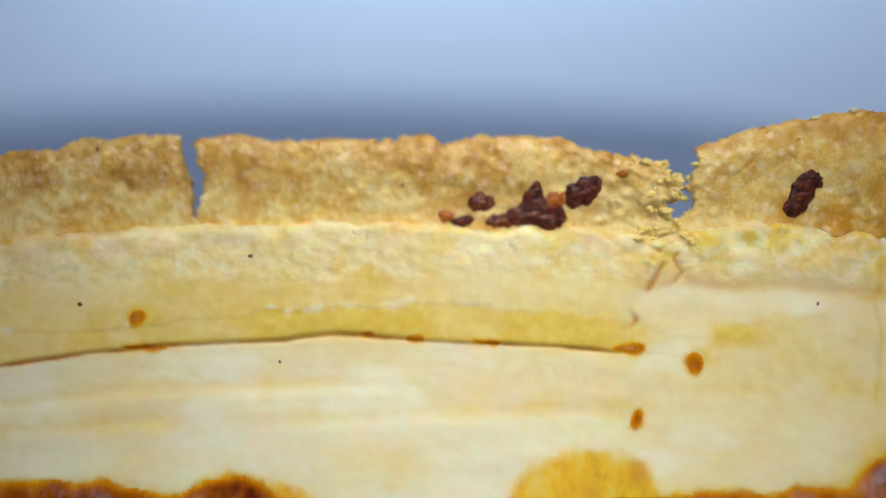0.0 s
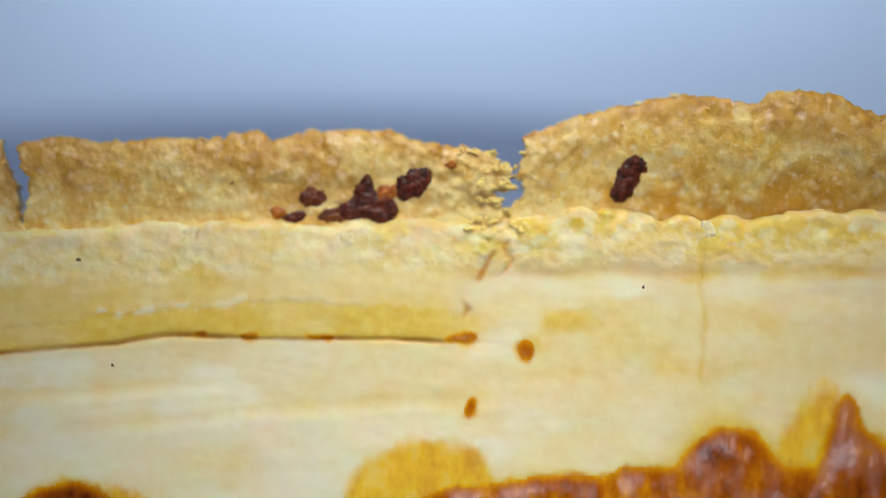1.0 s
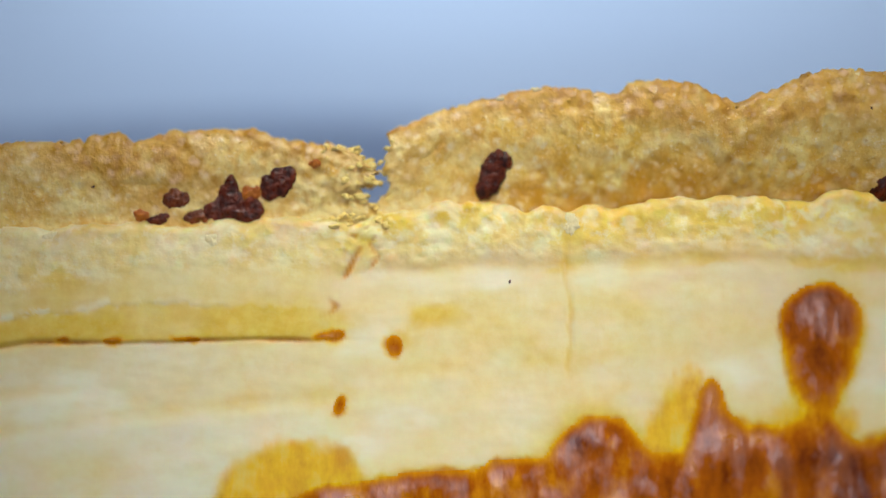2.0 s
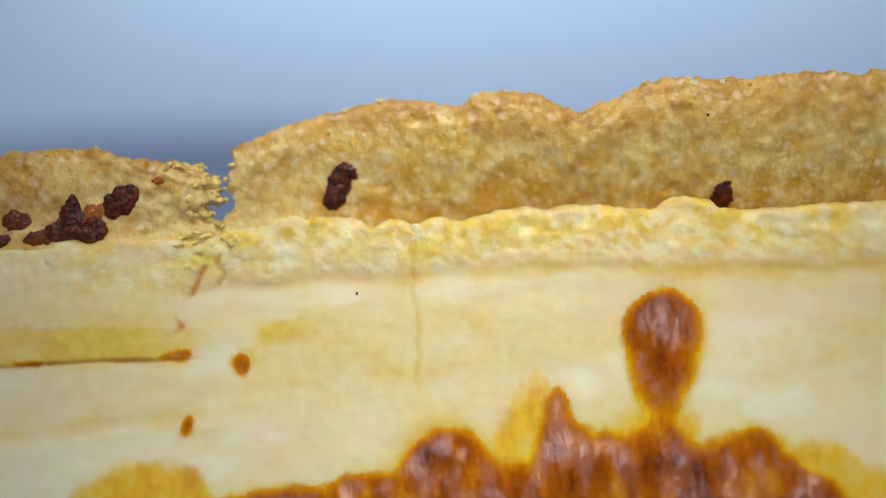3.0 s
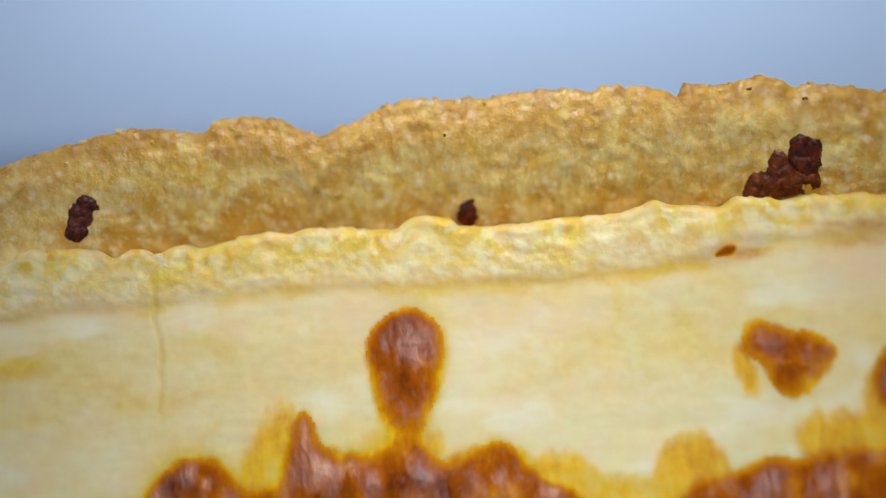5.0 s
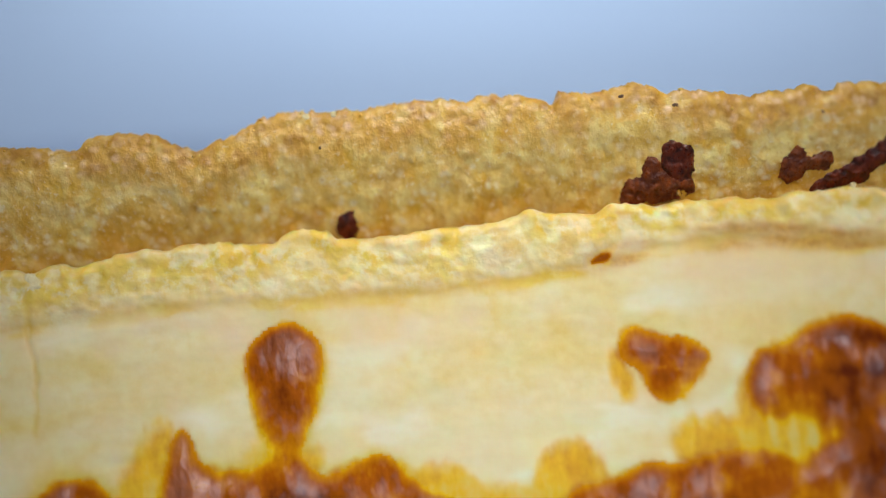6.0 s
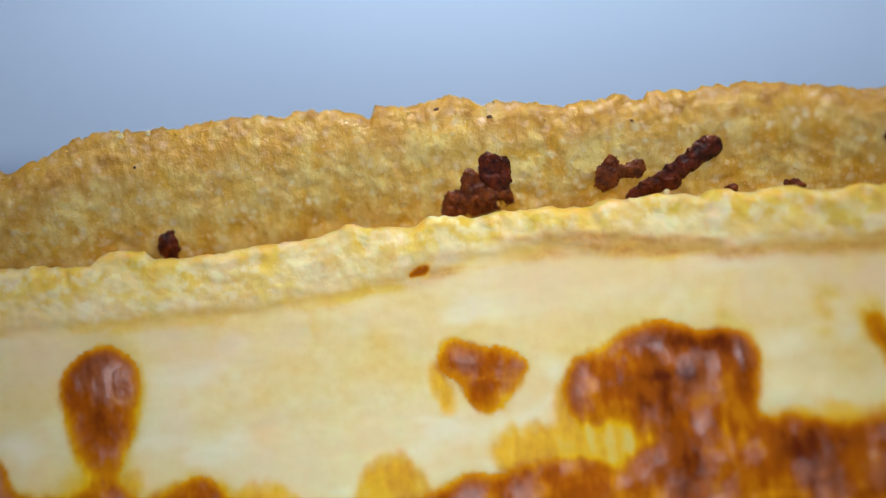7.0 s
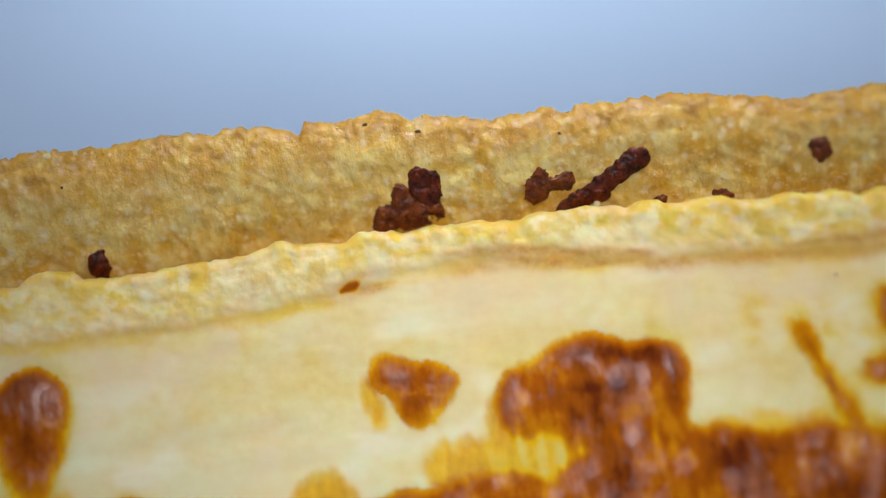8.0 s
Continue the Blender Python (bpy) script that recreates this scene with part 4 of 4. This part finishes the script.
spots = []
for top, x0, x1, count in ((TOP_LEFT, -6, -2.6, 24), (TOP_MIDDLE, -2.4, 1.4, 30), (TOP_RIGHT, 1.9, 12.5, 100)):
    for k in range(count):
        x = dice.uniform(x0, x1)
        down = abs(dice.gauss(0, 0.09))
        z = float(line(x, top)) + (0.035 if x > 5.2 else 0) - 0.02 - down
        spots.append((x, z, rim_out(x, z) - 0.012, dice.uniform(0.012, 0.035)))
crumb_scatter("tiny golden crumbs along the top of the rim", RIM, spots)
spots = []
for k in range(70):
    z = dice.uniform(3.42, 4.02)
    if k % 4:
        x = float(np.interp(z, *zip(*BREAK))) - abs(dice.gauss(0, 0.1)) + 0.03
    else:
        x = float(np.interp(z, *zip(*BREAK_FAR))) + abs(dice.gauss(0, 0.07)) - 0.03
    spots.append((x, z, rim_out(x, z) + dice.uniform(-0.06, -0.03), dice.uniform(0.03, 0.08)))
for k in range(14):
    x, z = dice.gauss(1.5, 0.16), dice.uniform(3.2, 3.45)
    spots.append((x, z, -0.03 + dice.uniform(-0.03, 0.02), dice.uniform(0.02, 0.06)))
crumb_scatter("pale yellow crumbs and flakes at the broken rim", FLAKY, spots)

# Fine charred specks
for k, (x, z, size, on) in enumerate([(-3.31, 4.14, 0.04, "rim"), (-2.74, 3.93, 0.025, "rim"), (-0.74, 3.8, 0.03, "rim"), (-1.97, 3.24, 0.045, "dough"), (-3.33, 2.89, 0.05, "dough"),
                                      (-1.66, 2.39, 0.03, "dough"), (2.76, 2.86, 0.03, "dough"), (5.76, 4.1, 0.03, "rim"), (8.33, 4.26, 0.05, "rim"), (8.76, 4.15, 0.045, "rim"),
                                      (9.92, 3.99, 0.03, "rim"), (11.88, 2.68, 0.025, "dough")]):
    lay("charred_speck", "tiny black charred speck on the pastry", "speck", BLACK, x, z, size * 0.7, size, on=on, lean=30 * k, seed=60 + k, knobs=0.5, group="charred specks")

# Pale crumbs lying on the ridge and the rim's top
for k, (x, z, wide, high, on) in enumerate([(-1.05, 3.4, 0.15, 0.11, "dough"), (0.25, 3.3, 0.16, 0.16, "dough"), (0.42, 3.47, 0.13, 0.06, "dough"), (3.28, 3.29, 0.12, 0.17, "dough"),
                                            (5.67, 4.365, 0.07, 0.05, "rim"), (5.9, 4.36, 0.055, 0.045, "rim"), (10.15, 3.46, 0.05, 0.1, "rim"), (2.7, 4.33, 0.07, 0.04, "rim"), (3.0, 4.39, 0.08, 0.04, "rim")]):
    lay("pale_crumb", "small pale floury crumb lying on the pastry", "crumb", PALE, x, z, wide, high, on=on, seed=80 + k, knobs=0.5, group="pale crumbs", out=-0.006, deep=0.2 * min(wide, high) if on == "dough" else 0.0)

# ---- table and background ----


def plate():
    """An assumed round plate with a rounded edge, on which the pie lies; its middle is the middle of the turn. Its dark
    blue stands in for shade behind the rim.
    """
    around = 160
    profile = [(0.0, 0.0), (0.08, 0.0), (0.14, 0.0), (0.15, -0.0002), (0.156, -0.0009), (0.160, -0.0020), (0.163, -0.0036), (0.1645, -0.0056), (0.164, -0.0074), (0.160, -0.0080), (0.0, -0.0080)]
    points = [(r * math.cos(a), r * math.sin(a), z) for a in np.linspace(0, 2 * math.pi, around, endpoint=False) for r, z in profile[1:-1]]
    n = len(profile) - 2
    faces = [(i * n + k, ((i + 1) % around) * n + k, ((i + 1) % around) * n + k + 1, i * n + k + 1) for i in range(around) for k in range(n - 1)]
    faces += [tuple(i * n for i in reversed(range(around))), tuple(i * n + n - 1 for i in range(around))]
    faces = [tuple(reversed(f)) for f in faces]
    return tagged(mesh_object("plate", points, faces, PLATE), "assumed round matt slate-blue plate carrying the pie, darkening the view behind the rim", "plate")


round_plate = plate()


def table():
    """A pale table top, far larger than the plate, and the wall behind it."""
    bm = bmesh.new()
    bmesh.ops.create_cube(bm, size=1.0)
    bmesh.ops.scale(bm, vec=(2.4, 1.8, 0.03), verts=bm.verts)
    bmesh.ops.translate(bm, vec=(0, 0.3, -0.023), verts=bm.verts)
    bmesh.ops.bevel(bm, geom=bm.edges[:], offset=0.004, segments=2, affect="EDGES")
    me = bpy.data.meshes.new("table_top")
    bm.to_mesh(me)
    bm.free()
    me.materials.append(CARD)
    return tagged(new("table_top", me), "pale blue-white smooth table top", "table", kind="structure")


table()


def motions():
    """The plate and the pastry turn on the table, and the crumbs ride along."""
    walk(pastry, TURN)
    # the plate stands a little off the middle of the turn, so its dark band shrinks
    middle = Matrix.Translation((0.0052, -0.1276, 0))
    walk(round_plate, [(t, middle @ Matrix.Rotation(m.to_euler().z, 4, "Z") @ Matrix.Translation((-0.03, 0.0, 0))) for t, m in TURN])
    for ob, local in RIDING:
        walk(ob, [(t, m @ local) for t, m in TURN])


motions()
